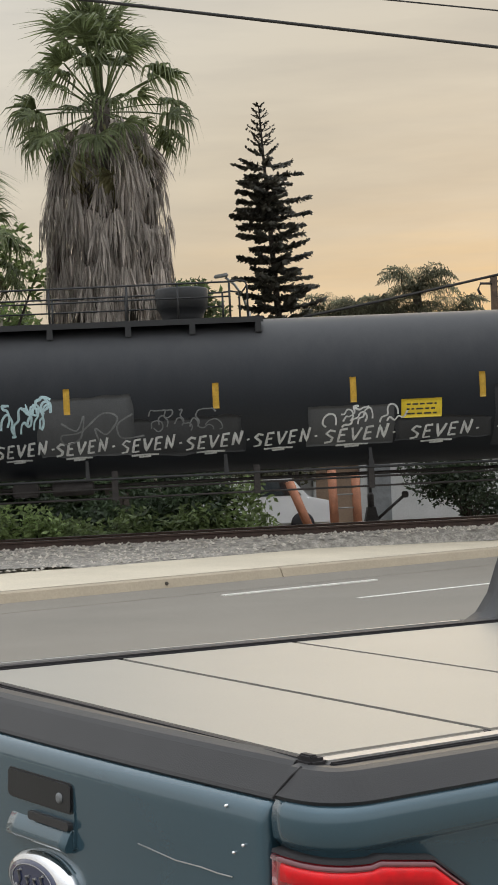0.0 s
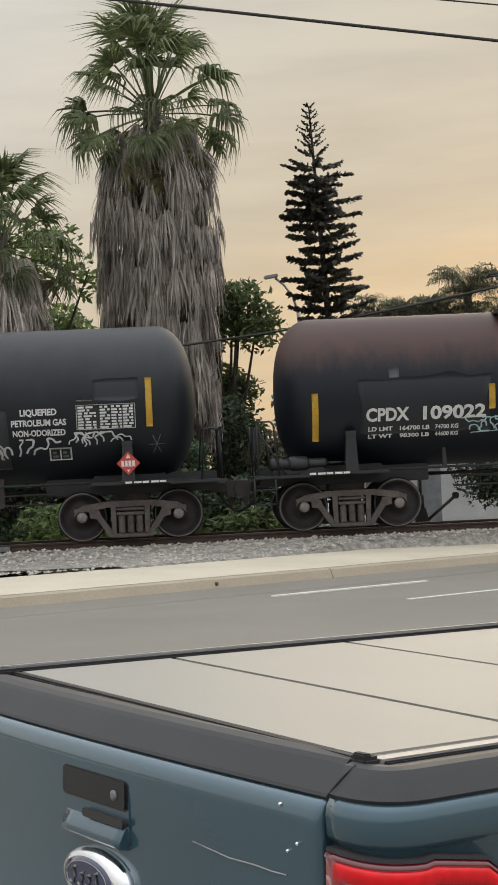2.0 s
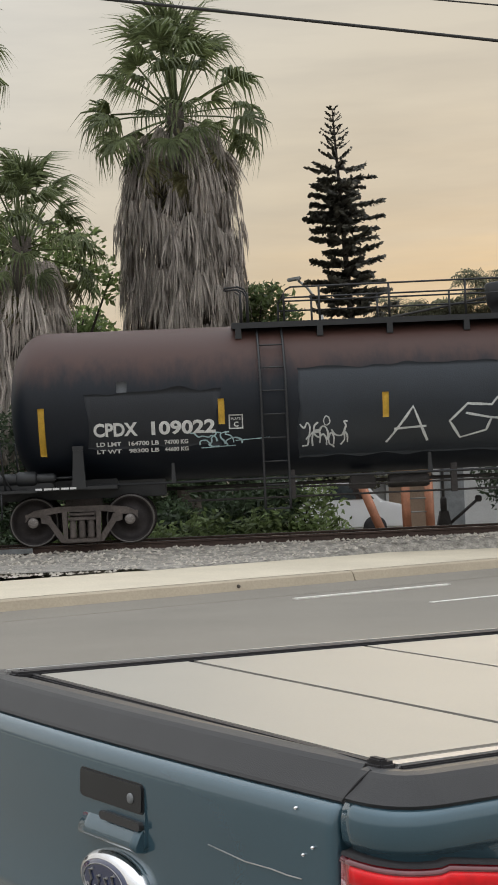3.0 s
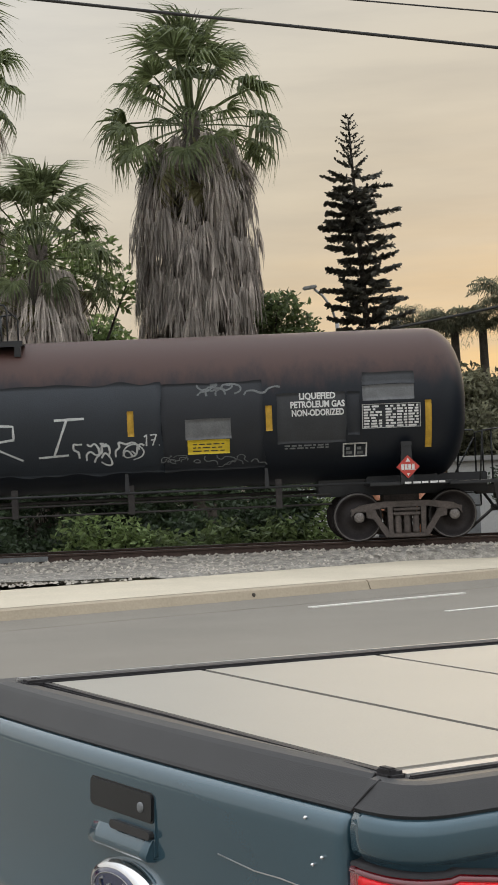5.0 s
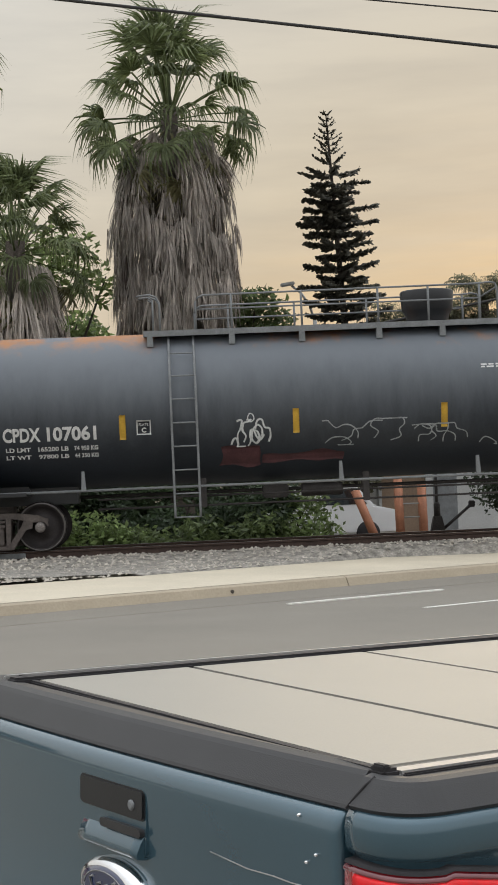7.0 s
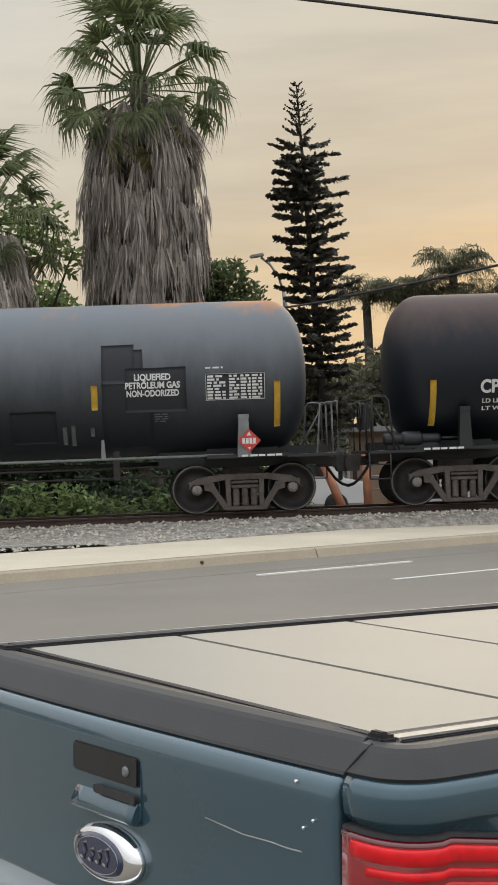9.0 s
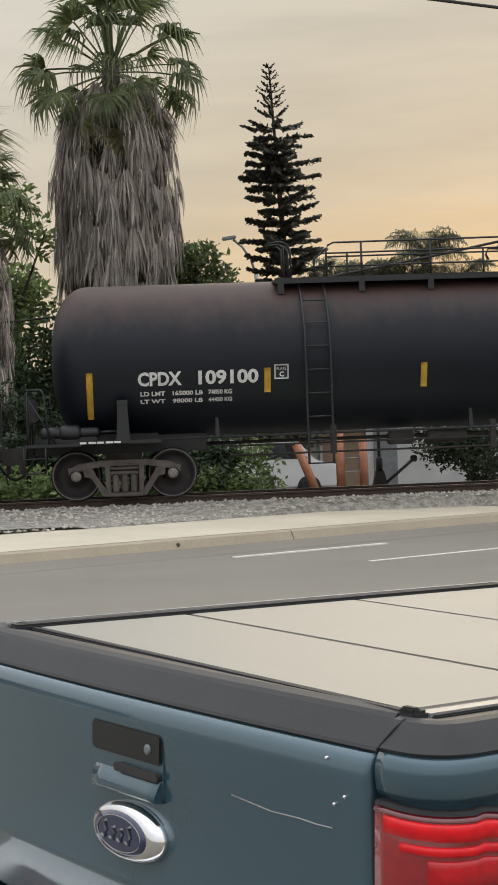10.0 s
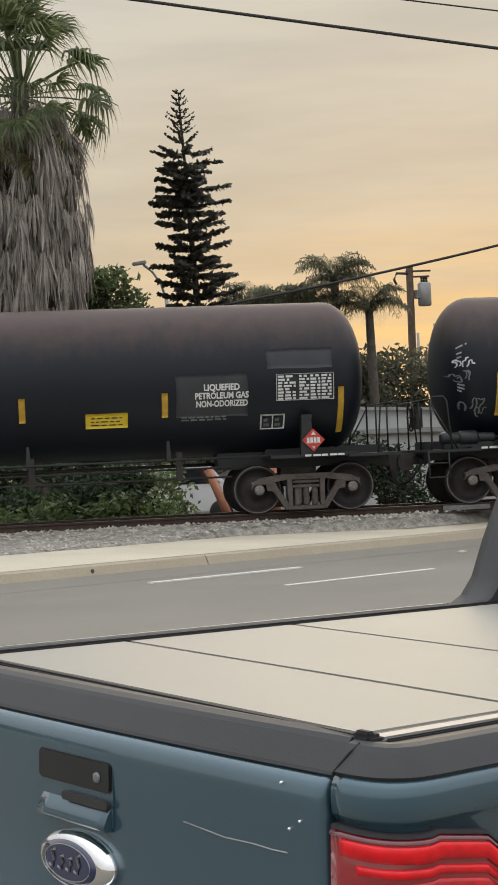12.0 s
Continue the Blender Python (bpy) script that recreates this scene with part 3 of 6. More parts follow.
def side_frame(bm, y):
    """Cast side frame of a bogie: arched top chord, raking legs, triangular windows, spring nest."""
    o = WB / 2
    prism(bm, [(-o - 0.15, 0.47), (-o - 0.13, 0.60), (-o + 0.02, 0.68), (-0.46, 0.74), (0.46, 0.74), (o - 0.02, 0.68), (o + 0.13, 0.60), (o + 0.15, 0.47), (o + 0.07, 0.56), (o - 0.16, 0.57), (0.40, 0.63), (-0.40, 0.63), (-o + 0.16, 0.57), (-o - 0.07, 0.56)], y - 0.07, y + 0.07)
    for s in (-1, 1):
        prism(bm, [(s * (o - 0.13), 0.60), (s * (o - 0.15), 0.44), (s * (o - 0.27), 0.42), (s * 0.40, 0.06), (s * 0.28, 0.06), (s * 0.28, 0.18), (s * 0.36, 0.20), (s * (o - 0.36), 0.48), (s * (o - 0.32), 0.58)], y - 0.06, y + 0.06)
        prism(bm, [(s * 0.27, 0.12), (s * 0.35, 0.14), (s * 0.37, 0.66), (s * 0.27, 0.66)], y - 0.075, y + 0.075)
        box(bm, s * o - 0.15, y - 0.05, 0.55, s * o + 0.15, y + 0.05, 0.62, 0.01)
    box(bm, -0.36, y - 0.07, 0.05, 0.36, y + 0.07, 0.13, 0.012)
    box(bm, -0.26, y - 0.10, 0.47, 0.26, y + 0.03, 0.53, 0.012)
    box(bm, -0.26, y - 0.10, 0.56, 0.26, y + 0.03, 0.61, 0.012)
    for k in (-0.17, 0.0, 0.17):
        lathe(bm, [(0.060, 0.13), (0.070, 0.18), (0.058, 0.22), (0.070, 0.27), (0.058, 0.32), (0.070, 0.37), (0.058, 0.42), (0.062, 0.47)], "Z", 10, pose(k, y - 0.02, 0))
    return bm


def wheelset_mesh():
    bm = bmesh.new()
    for s in (-1, 1):
        a, b = s * 0.685, s * 0.83
        lathe(bm, [(0.12, a - s * 0.02), (0.14, a), (0.44, a), (0.485, a + s * 0.012), (0.483, a + s * 0.03), (0.462, a + s * 0.04), (0.455, b), (0.40, b), (0.385, b - s * 0.05), (0.16, b - s * 0.04), (0.14, b + s * 0.02), (0.09, b + s * 0.03)], "Y", 40)
    tube(bm, [(0, -0.95, 0), (0, 0.95, 0)], 0.085, 12)
    return bm


BOGIE_X = (-K_TRUCK / 2, K_TRUCK / 2)
WHEELSETS = []
CACHE = {}


def shared(key, build, name, mat, parent, label=""):
    """A part whose mesh alike parts share."""
    if key not in CACHE:
        ob = part(name, build(), mat, parent, label)
        CACHE[key] = ob.data
        return ob
    ob = new(name, CACHE[key] if mat is CACHE[key].materials[0] else CACHE[key].copy())
    if ob.data.materials[0] is not mat:
        ob.data.materials[0] = mat
    ob.parent = parent
    return tagged(ob, label) if label else ob


def made(fn):
    def run():
        bm = bmesh.new()
        fn(bm)
        return bm
    return run


def bolster(bm):
    box(bm, -0.2, -0.95, 0.5, 0.2, 0.95, 0.72, 0.02)
    box(bm, -0.35, -0.3, 0.7, 0.35, 0.3, 1.0, 0.02)


def sill(bm):
    box(bm, -10.3, -0.36, 0.86, -7.0, 0.36, 1.24, 0.02)
    box(bm, -9.6, -1.35, 1.04, -7.9, 1.35, 1.11, 0.01)
    prism(bm, [(-9.35, 1.1), (-7.9, 1.1), (-8.1, 1.75), (-9.1, 1.75)], -0.5, 0.5)
    box(bm, -10.45, -1.42, 1.02, -9.4, 1.42, 1.08, 0.01)


def coupler(bm):
    box(bm, -10.5, -0.09, 0.80, -10.1, 0.09, 0.98, 0.015)
    prism(bm, [(-10.74, 0.70), (-10.50, 0.70), (-10.46, 1.02), (-10.74, 1.02)], -0.19, 0.10)
    box(bm, -10.76, 0.02, 0.74, -10.64, 0.2, 0.98, 0.02)
    box(bm, -10.62, -0.14, 0.52, -10.54, -0.06, 0.72, 0.015)


def hose(bm):
    tube(bm, [(-10.28, -0.20, 0.86), (-10.36, -0.20, 0.74), (-10.48, -0.14, 0.56), (-10.60, -0.06, 0.45), (-10.72, 0.0, 0.41)], 0.03, 8)
    lathe(bm, [(0.04, -0.07), (0.055, -0.04), (0.055, 0.04), (0.04, 0.07)], "X", 10, pose(-10.29, -0.2, 0.88))


def end_rail(bm):
    tube(bm, [(-10.38, -1.38, 1.06), (-10.38, -1.38, 2.05), (-10.34, -1.36, 2.1), (-10.12, -1.36, 2.1), (-10.06, -1.38, 2.02), (-9.98, -1.38, 1.06)], 0.02, 6)
    tube(bm, [(-10.38, -1.38, 1.06), (-10.38, 1.38, 1.06)], 0.03, 6)
    tube(bm, [(-10.38, -1.3, 2.05), (-10.38, 1.3, 2.05)], 0.018, 6)
    tube(bm, [(-10.38, 1.38, 1.06), (-10.38, 1.38, 2.05), (-10.06, 1.38, 2.02), (-9.98, 1.38, 1.06)], 0.02, 6)
    for y in (-0.5, 0.5):
        tube(bm, [(-10.38, y, 1.06), (-10.38, y, 2.05)], 0.018, 6)
    tube(bm, [(-10.36, -1.36, 1.95), (-9.86, -1.36, 1.08)], 0.018, 6)


def stirrup(bm):
    for x in (-10.46, -10.06):
        tube(bm, [(x, -1.4, 1.05), (x, -1.41, 0.55)], 0.018, 6)
    for z in (0.55, 0.82):
        tube(bm, [(-10.46, -1.41, z), (-10.06, -1.41, z)], 0.016, 6)


def bottom_rail(bm):
    tube(bm, [(-8.4, -1.28, 1.105), (8.4, -1.28, 1.105)], 0.028, 6)


def strut(bm):
    prism(bm, [(-0.045, 1.10), (0.045, 1.10), (0.02, 1.47), (-0.03, 1.47)], -1.33, -1.24)


def bolster_post(bm):
    prism(bm, [(-0.13, 1.06), (0.13, 1.06), (0.09, 1.80), (-0.09, 1.80)], -1.40, -1.2)
    prism(bm, [(-0.10, 1.78), (0.10, 1.78), (0.10, 1.86), (-0.10, 1.86)], -1.42, -1.25)


def under_pipes(bm):
    for z, y in ((0.92, -0.9), (0.74, -0.95)):
        tube(bm, [(-6.6, y, z), (7.2, y, z)], 0.022, 6)
    tube(bm, [(-7.2, 0.2, 0.98), (7.2, 0.2, 0.98)], 0.04, 6)


def hanger(bm):
    box(bm, -0.06, -0.98, 0.70, 0.06, -0.88, 1.25, 0.008)


def valve_box(bm):
    box(bm, -0.25, -0.5, 0.82, 0.25, -0.2, 1.08, 0.03)
    lathe(bm, [(0.11, -0.4), (0.13, -0.35), (0.13, 0.35), (0.11, 0.4)], "X", 16, pose(0.9, -0.4, 0.95))


def platform(bm):
    top = Z_TANK + R_TANK - 0.04
    for y0, y1 in ((-0.95, -0.45), (0.45, 0.95)):
        box(bm, -5.62, y0, top - 0.05, 1.46, y1, top, 0.005)
    box(bm, -5.62, -0.45, top - 0.05, -5.1, 0.45, top + 0.004)
    box(bm, -5.62, -0.965, top - 0.09, 1.46, -0.95, top + 0.02)
    for x in (-5.5, -3.94, -2.6, -1.12, 0.1, 1.36):
        prism(bm, [(x - 0.06, top - 0.28), (x + 0.06, top - 0.28), (x + 0.05, top - 0.05), (x - 0.05, top - 0.05)], -0.97, -0.82)


def guard(bm):
    top = Z_TANK + R_TANK - 0.04
    for y in (-0.93, 0.93):
        tube(bm, [(-4.61, y, top), (-4.61, y, top + 0.54), (-4.57, y, top + 0.62), (-4.47, y, top + 0.67), (0.84, y, top + 0.70), (1.02, y, top + 0.72), (1.14, y, top + 0.70), (1.18, y, top + 0.62), (1.18, y, top)], 0.02, 6)
        tube(bm, [(-4.61, y, top + 0.40), (0.84, y, top + 0.42)], 0.018, 6)
        for x in (-3.93, -2.59, -1.12, -0.15, 0.84):
            tube(bm, [(x, y, top), (x, y, top + 0.68)], 0.022, 6)
    for y in (-0.93, -0.5):
        tube(bm, [(-5.30, y, top), (-5.30, y, top + 0.56), (-5.36, y, top + 0.66), (-5.48, y, top + 0.71), (-5.72, y, top + 0.69)], 0.02, 6)
        tube(bm, [(-5.43, y, top), (-5.43, y, top + 0.60), (-5.52, y, top + 0.66)], 0.018, 6)
    tube(bm, [(-5.72, -0.93, top + 0.69), (-5.72, -0.5, top + 0.69)], 0.018, 6)
    tube(bm, [(-4.61, -0.93, top + 0.55), (-4.61, 0.93, top + 0.55)], 0.018, 6)
    tube(bm, [(1.18, -0.93, top + 0.62), (1.18, 0.93, top + 0.62)], 0.018, 6)


def dome(bm):
    top = Z_TANK + R_TANK
    lathe(bm, [(0.40, top - 0.1), (0.41, top + 0.08), (0.43, top + 0.16), (0.475, top + 0.24), (0.50, top + 0.27), (0.53, top + 0.62), (0.51, top + 0.65), (0.2, top + 0.67)], "Z", 36, pose(-0.03, 0, 0))


def ladder(bm):
    uc, hw, r = -4.915, 0.235, R_TANK + 0.10

    def at(x, z):
        d = max(0.0, z - Z_TANK)
        return Vector((x, -math.sqrt(max(0.6, r * r - d * d)) if z > Z_TANK else -r + 0.07 * (Z_TANK - z) / 2, z))

    for s in (-hw, hw):
        tube(bm, [at(uc + s, 3.98 - 0.23 * k) for k in range(16)], 0.024, 6)
    for k in range(8):
        z = 0.54 + 0.44 * k
        tube(bm, [at(uc - hw, z), at(uc + hw, z)], 0.017, 6)


def brake_wheel(bm):
    pts = [(-10.44, 0.0 + 0.28 * math.cos(a), 1.75 + 0.28 * math.sin(a)) for a in [2 * math.pi * k / 16 for k in range(17)]]
    tube(bm, pts, 0.02, 6)
    for k in range(3):
        a = math.pi * k / 3
        tube(bm, [(-10.44, 0.28 * math.cos(a), 1.75 + 0.28 * math.sin(a)), (-10.44, -0.28 * math.cos(a), 1.75 - 0.28 * math.sin(a))], 0.012, 5)
    box(bm, -10.42, -0.2, 1.5, -10.24, 0.2, 1.95, 0.03)


def cylinder_gear(bm):
    for x, r in ((-9.95, 0.12), (-9.6, 0.15), (-9.25, 0.1)):
        lathe(bm, [(r * 0.7, -0.2), (r, -0.15), (r, 0.15), (r * 0.7, 0.2)], "X", 14, pose(x, -1.12, 1.28))
    box(bm, -10.1, -1.2, 1.08, -9.1, -0.95, 1.2, 0.02)
    tube(bm, [(-9.1, -1.12, 1.28), (-8.6, -1.12, 1.28)], 0.03, 6)


FLIP = pose(0, 0, 0, 0, 0, 180)


def tank_car(label, paint, fit_mat, ladder_mat, marks):
    car = thing("tank_car", label, "tank car", TRACK, "tank cars of the train")
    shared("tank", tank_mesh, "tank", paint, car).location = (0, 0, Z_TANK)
    pieces = [("sill", sill, M_BLACK, "end_sill", ""), ("coupler", coupler, M_IRON, "coupler", "rusty knuckle coupler"), ("hose", hose, M_RUBBER, "air_hose", ""), ("end_rail", end_rail, fit_mat, "end_railing", ""), ("stirrup", stirrup, fit_mat, "step", "")]
    for key, fn, mat, name, lab in pieces:
        a = shared(key, made(fn), name, mat, car, lab)
        b = shared(key, made(fn), name, mat, car, lab)
        b.matrix_basis = FLIP
    shared("gear", made(cylinder_gear), "brake_cylinder", fit_mat, car)
    shared("brake_wheel", made(brake_wheel), "brake_wheel", M_IRON, car)
    shared("bottom_rail", made(bottom_rail), "side_handrail", ladder_mat, car)
    for x in (-6.84, -2.0, 0.6, 3.35, 5.97):
        shared("strut", made(strut), "strut", ladder_mat, car).location = (x, 0, 0)
    for x in BOGIE_X:
        shared("bolster_post", made(bolster_post), "bolster_post", fit_mat, car).location = (x, 0, 0)
    shared("under_pipes", made(under_pipes), "brake_pipe", M_IRON, car)
    for x in (-4.6, -1.5, 1.2, 3.4, 6.2):
        shared("hanger", made(hanger), "pipe_hanger", M_IRON, car).location = (x, 0, 0)
    shared("valve_box", made(valve_box), "brake_valve", M_IRON, car).location = (-3.2, 0, 0)
    shared("platform", made(platform), "roof_walkway", ladder_mat, car)
    shared("guard", made(guard), "roof_railing", ladder_mat, car)
    shared("dome", made(dome), "valve_dome", M_BLACK, car)
    shared("ladder", made(ladder), "ladder", ladder_mat, car)
    for x in BOGIE_X:
        shared("bolster", made(bolster), "bogie_bolster", M_BOGIE, car).location = (x, 0, 0)
        for y in (-1.0, 1.0):
            f = shared("frame%d" % y, made(lambda bm, y=y: side_frame(bm, y)), "bogie_side_frame", M_BOGIE, car, "dusty cast steel side frame")
            f.location = (x, 0, 0)
        for s in (-1, 1):
            w = shared("wheelset", wheelset_mesh, "wheelset", M_WHEEL, car, "dark steel wheel pair on its axle")
            w.location = (x + s * WB / 2, 0, 0.457)
            WHEELSETS.append((w, x + s * WB / 2))
            for sd in (-1, 1):
                shared("tread%d" % sd, made(lambda bm, sd=sd: lathe(bm, [(0.463, sd * 0.735), (0.463, sd * 0.815), (0.457, sd * 0.832), (0.43, sd * 0.8335), (0.43, sd * 0.735)], "Y", 40)), "wheel_tread", M_TREAD, w, "polished tread")
                shared("cap%d" % sd, made(lambda bm, sd=sd: (lathe(bm, [(0.10, sd * 1.04), (0.10, sd * 1.08), (0.085, sd * 1.10), (0.03, sd * 1.105)], "Y", 20), [lathe(bm, [(0.018, sd * 1.09), (0.018, sd * 1.125)], "Y", 6, pose(0.055 * math.cos(a), 0, 0.055 * math.sin(a))) for a in (0.5, 2.6, 4.7)])), "bearing_cap", M_HUB, w, "pale bearing end cap with bolts")
    # reflector strips: middle and foot and head on the flank
    for u, v0, v1 in marks["bars"]:
        patch("reflector", u - 0.06, u + 0.06, v0, v1, M_YELLOW, car, 0.006, "tall faded yellow reflector strip" if v1 - v0 > 0.7 else "short faded yellow reflector strip")
    if "sign" in marks:
        u0, u1, v0, v1 = marks["sign"]
        sg = patch("warning_sign", u0, u1, v0, v1, M_SIGN, car, 0.007, "yellow warning sign with small black print")
        bars("sign_print", u0 + 0.10, v0 + 0.05, u1 - u0 - 0.2, v1 - v0 - 0.09, 3, M_INK, sg, 3, 0.34)
    if "table" in marks:
        u0, u1, v0, v1 = marks["table"]
        t = patch("data_table", u0, u1, v0, v1, M_WHITE, car, 0.006, "white stencilled data table with unreadable rows")
        patch("table_field", u0 + 0.012, u1 - 0.012, v0 + 0.012, v1 - 0.012, M_PATCH_DARK, t, 0.0085)
        for k in range(8):
            bars("table_print", u0 + 0.03, v1 - 0.02 - (k + 1) * (v1 - v0 - 0.03) / 8, 0.22 if k in (1, 4) else 0.34, (v1 - v0) / 8, 1, M_WHITE, t, 5 + k, 0.62)
            for c in range(3):
                bars("table_print", u0 + 0.44 + 0.215 * c, v1 - 0.02 - (k + 1) * (v1 - v0 - 0.03) / 8, 0.19, (v1 - v0) / 8, 1, M_WHITE, t, 31 + k * 3 + c, 0.62)
    if "panel" in marks:
        u0, u1, v0, v1 = marks["panel"]
        sq = patch("test_panel", u0, u1, v0, v1, M_WHITE, car, 0.006, "white outlined test panel")
        um = (u0 + u1) / 2
        for a, b in ((u0 + 0.03, um - 0.012), (um + 0.012, u1 - 0.03)):
            patch("panel_field", a, b, v0 + 0.03, v1 - 0.03, M_PATCH_DARK, sq, 0.009)
            bars("panel_print", a + 0.03, v0 + 0.06, b - a - 0.06, v1 - v0 - 0.12, 2, M_SPRAY_DIM, sq, 3)
    for u, z in marks.get("placard", ()):
        bm = bmesh.new()
        box(bm, -0.155, -0.012, -0.155, 0.155, 0.012, 0.155, 0.004, pose(0, 0, 0, 0, 45, 0))
        pl = part("placard", bm, M_PLACARD, car, "red diamond hazard placard on a bracket")
        pl.location = (u, -1.44, z)
        bm = bmesh.new()
        for i in range(4):
            box(bm, -0.13 + 0.067 * i, -0.02, -0.05, -0.08 + 0.067 * i, -0.014, 0.05)
        box(bm, -0.14, -0.017, -0.06, 0.14, -0.0135, -0.053)
        prism(bm, [(-0.045, 0.095), (0.045, 0.095), (0.0, 0.17)], -0.02, -0.014)
        prism(bm, [(-0.03, -0.12), (0.03, -0.12), (0.0, -0.17)], -0.02, -0.014)
        part("placard_print", bm, M_WHITE, pl)
    for u in (-9.42, 8.55):
        bm = bmesh.new()
        for k in range(5):
            box(bm, u + 0.16 * k, -1.435, 1.062, u + 0.16 * k + (0.14 if k % 2 else 0.12), -1.421, 1.10)
        part("sill_stencil", bm, M_WHITE, car, "white stencilled strip on the end sill")
    if "words" in marks:
        uc, v, step = marks["words"]
        for i, wd in enumerate(("LIQUEFIED", "PETROLEUM GAS", "NON-ODORIZED")):
            w = (0.68, 1.02, 0.98)[i]
            lettering("stencil_line", wd, uc - w / 2, v - step * i, 0.115, M_WHITE, car, w, bold=0.006)
    return car


def numbers(car, marks, digits, ld, lt, u_mid, u_end, v, h, plate):
    lettering("reporting_mark", marks, -8.30, v, h, M_WHITE, car, u_mid[0] + 8.30, bold=0.012)
    lettering("car_number", digits, u_mid[1], v, h, M_WHITE, car, u_end - u_mid[1], bold=0.012)
    for line, foot in ((ld, v - 0.21), (lt, v - 0.37)):
        for words, (f0, f1) in zip(line, ((0.0, 0.27), (0.35, 0.68), (0.74, 1.0))):
            lettering("weight_stencil", words, -8.26 + 1.72 * f0, foot, 0.085, M_WHITE, car, 1.72 * (f1 - f0), bold=0.004)
    f = patch("plate_box", plate, plate + 0.27, v + 0.04, v + 0.32, M_WHITE, car, 0.006, "small white outlined plate marking")
    patch("plate_field", plate + 0.025, plate + 0.245, v + 0.065, v + 0.295, M_PATCH_DARK, f, 0.009)
    lettering("plate_letter", "C", plate + 0.095, v + 0.09, 0.09, M_WHITE, f, None, 0.015, bold=0.004)
    lettering("plate_word", "PLATE", plate + 0.045, v + 0.215, 0.05, M_WHITE, f, 0.18, 0.015)


def strips(us, v0, v1, left, right):
    """Short reflector strips at the places us, tall ones near both ends."""
    return [(u, v0, v1) for u in us] + [left, right]


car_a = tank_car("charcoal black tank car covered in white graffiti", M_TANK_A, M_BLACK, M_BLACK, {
    "bars": strips((-5.2, -2.33, 0.45, 3.05, 5.53), -0.29, 0.19, (-9.26, -0.6, 0.35), (9.05, -0.52, 0.41)),
    "sign": (3.96, 4.74, -0.64, -0.27), "table": (7.69, 8.79, -0.53, -0.06), "panel": (7.15, 7.57, -1.18, -0.88), "placard": [(8.62, 1.44)], "words": (6.99, -0.22, 0.195)})
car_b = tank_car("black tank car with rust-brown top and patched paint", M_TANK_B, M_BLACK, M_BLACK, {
    "bars": strips((-5.90, -2.81, 0.42, 3.46, 6.05), -0.47, 0.01, (-9.26, -1.01, -0.04), (9.05, -0.94, 0.0)),
    "sign": (4.51, 5.30, -0.89, -0.59), "table": (7.80, 8.90, -0.50, -0.04), "panel": (7.43, 7.89, -1.10, -0.78), "placard": [(8.62, 1.38)], "words": (6.97, 0.10, 0.155)})
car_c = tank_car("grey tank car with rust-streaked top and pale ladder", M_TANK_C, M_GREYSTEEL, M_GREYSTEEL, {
    "bars": strips((-6.07, -2.82, -0.02, 2.79, 5.84), -0.61, -0.14, (-9.28, -1.13, -0.08), (9.26, -1.11, -0.16)),
    "sign": (2.94, 3.76, -0.70, -0.40), "table": (7.92, 9.03, -0.49, 0.01), "placard": [(8.70, 1.36)], "words": (6.93, -0.07, 0.15)})
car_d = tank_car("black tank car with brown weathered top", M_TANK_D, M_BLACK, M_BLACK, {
    "bars": strips((-5.87, -2.89, 0.31, 3.27, 5.93), -0.74, -0.26, (-9.20, -1.24, -0.25), (9.30, -1.27, -0.26)),
    "sign": (4.44, 5.23, -0.92, -0.61), "table": (8.05, 9.16, -0.49, 0.02), "panel": (7.75, 8.22, -1.10, -0.76), "placard": [(8.72, 1.37)], "words": (7.01, -0.24, 0.155)})
car_e = tank_car("dark tank car with chalked tags on its end", M_TANK_D, M_BLACK, M_BLACK, {"bars": strips((-5.9, -2.9), -0.74, -0.26, (-9.0, -1.0, -0.1), (9.3, -1.2, -0.2))})
numbers(car_b, "CPDX", "109022", ("LD LMT", "164700 LB", "74700 KG"), ("LT WT", "98300 LB", "44600 KG"), (-7.48, -7.22), -6.02, -0.615, 0.245, -5.77)
numbers(car_c, "CPDX", "107061", ("LD LMT", "165200 LB", "74 950 KG"), ("LT WT", "97800 LB", "44 350 KG"), (-7.60, -7.48), -6.56, -0.565, 0.25, -5.81)
numbers(car_d, "CPDX", "109100", ("LD LMT", "165000 LB", "74850 KG"), ("LT WT", "98000 LB", "44450 KG"), (-7.48, -7.17), -6.04, -0.52, 0.245, -5.74)

# graffiti and patches, car by car
patch("paint_patch", -2.84, -1.12, -1.20, 0.03, M_PATCH, car_a, 0.004, "grey painted-over patch", 0.12, 1)
patch("paint_patch", -1.08, 0.95, -1.26, -0.44, M_PATCH_FADED, car_a, 0.0035, "", 0.14, 2)
patch("paint_patch", 2.18, 3.82, -1.20, -0.34, M_PATCH, car_a, 0.004, "grey painted-over patch", 0.05, 3)
patch("paint_patch", 3.84, 5.75, -1.18, -0.62, M_PATCH_FADED, car_a, 0.004, "", 0.14, 4)
patch("paint_patch", 5.77, 6.42, -1.40, -0.07, M_PATCH_FADED, car_a, 0.004, "", 0.03, 5)
patch("paint_patch", 8.02, 8.87, 0.0, 0.42, M_PATCH_DARK, car_a, 0.004, "", 0.05, 6)
patch("stencil_mark", 7.70, 8.0, 0.01, 0.035, M_LEAF_DRY, car_a, 0.005)
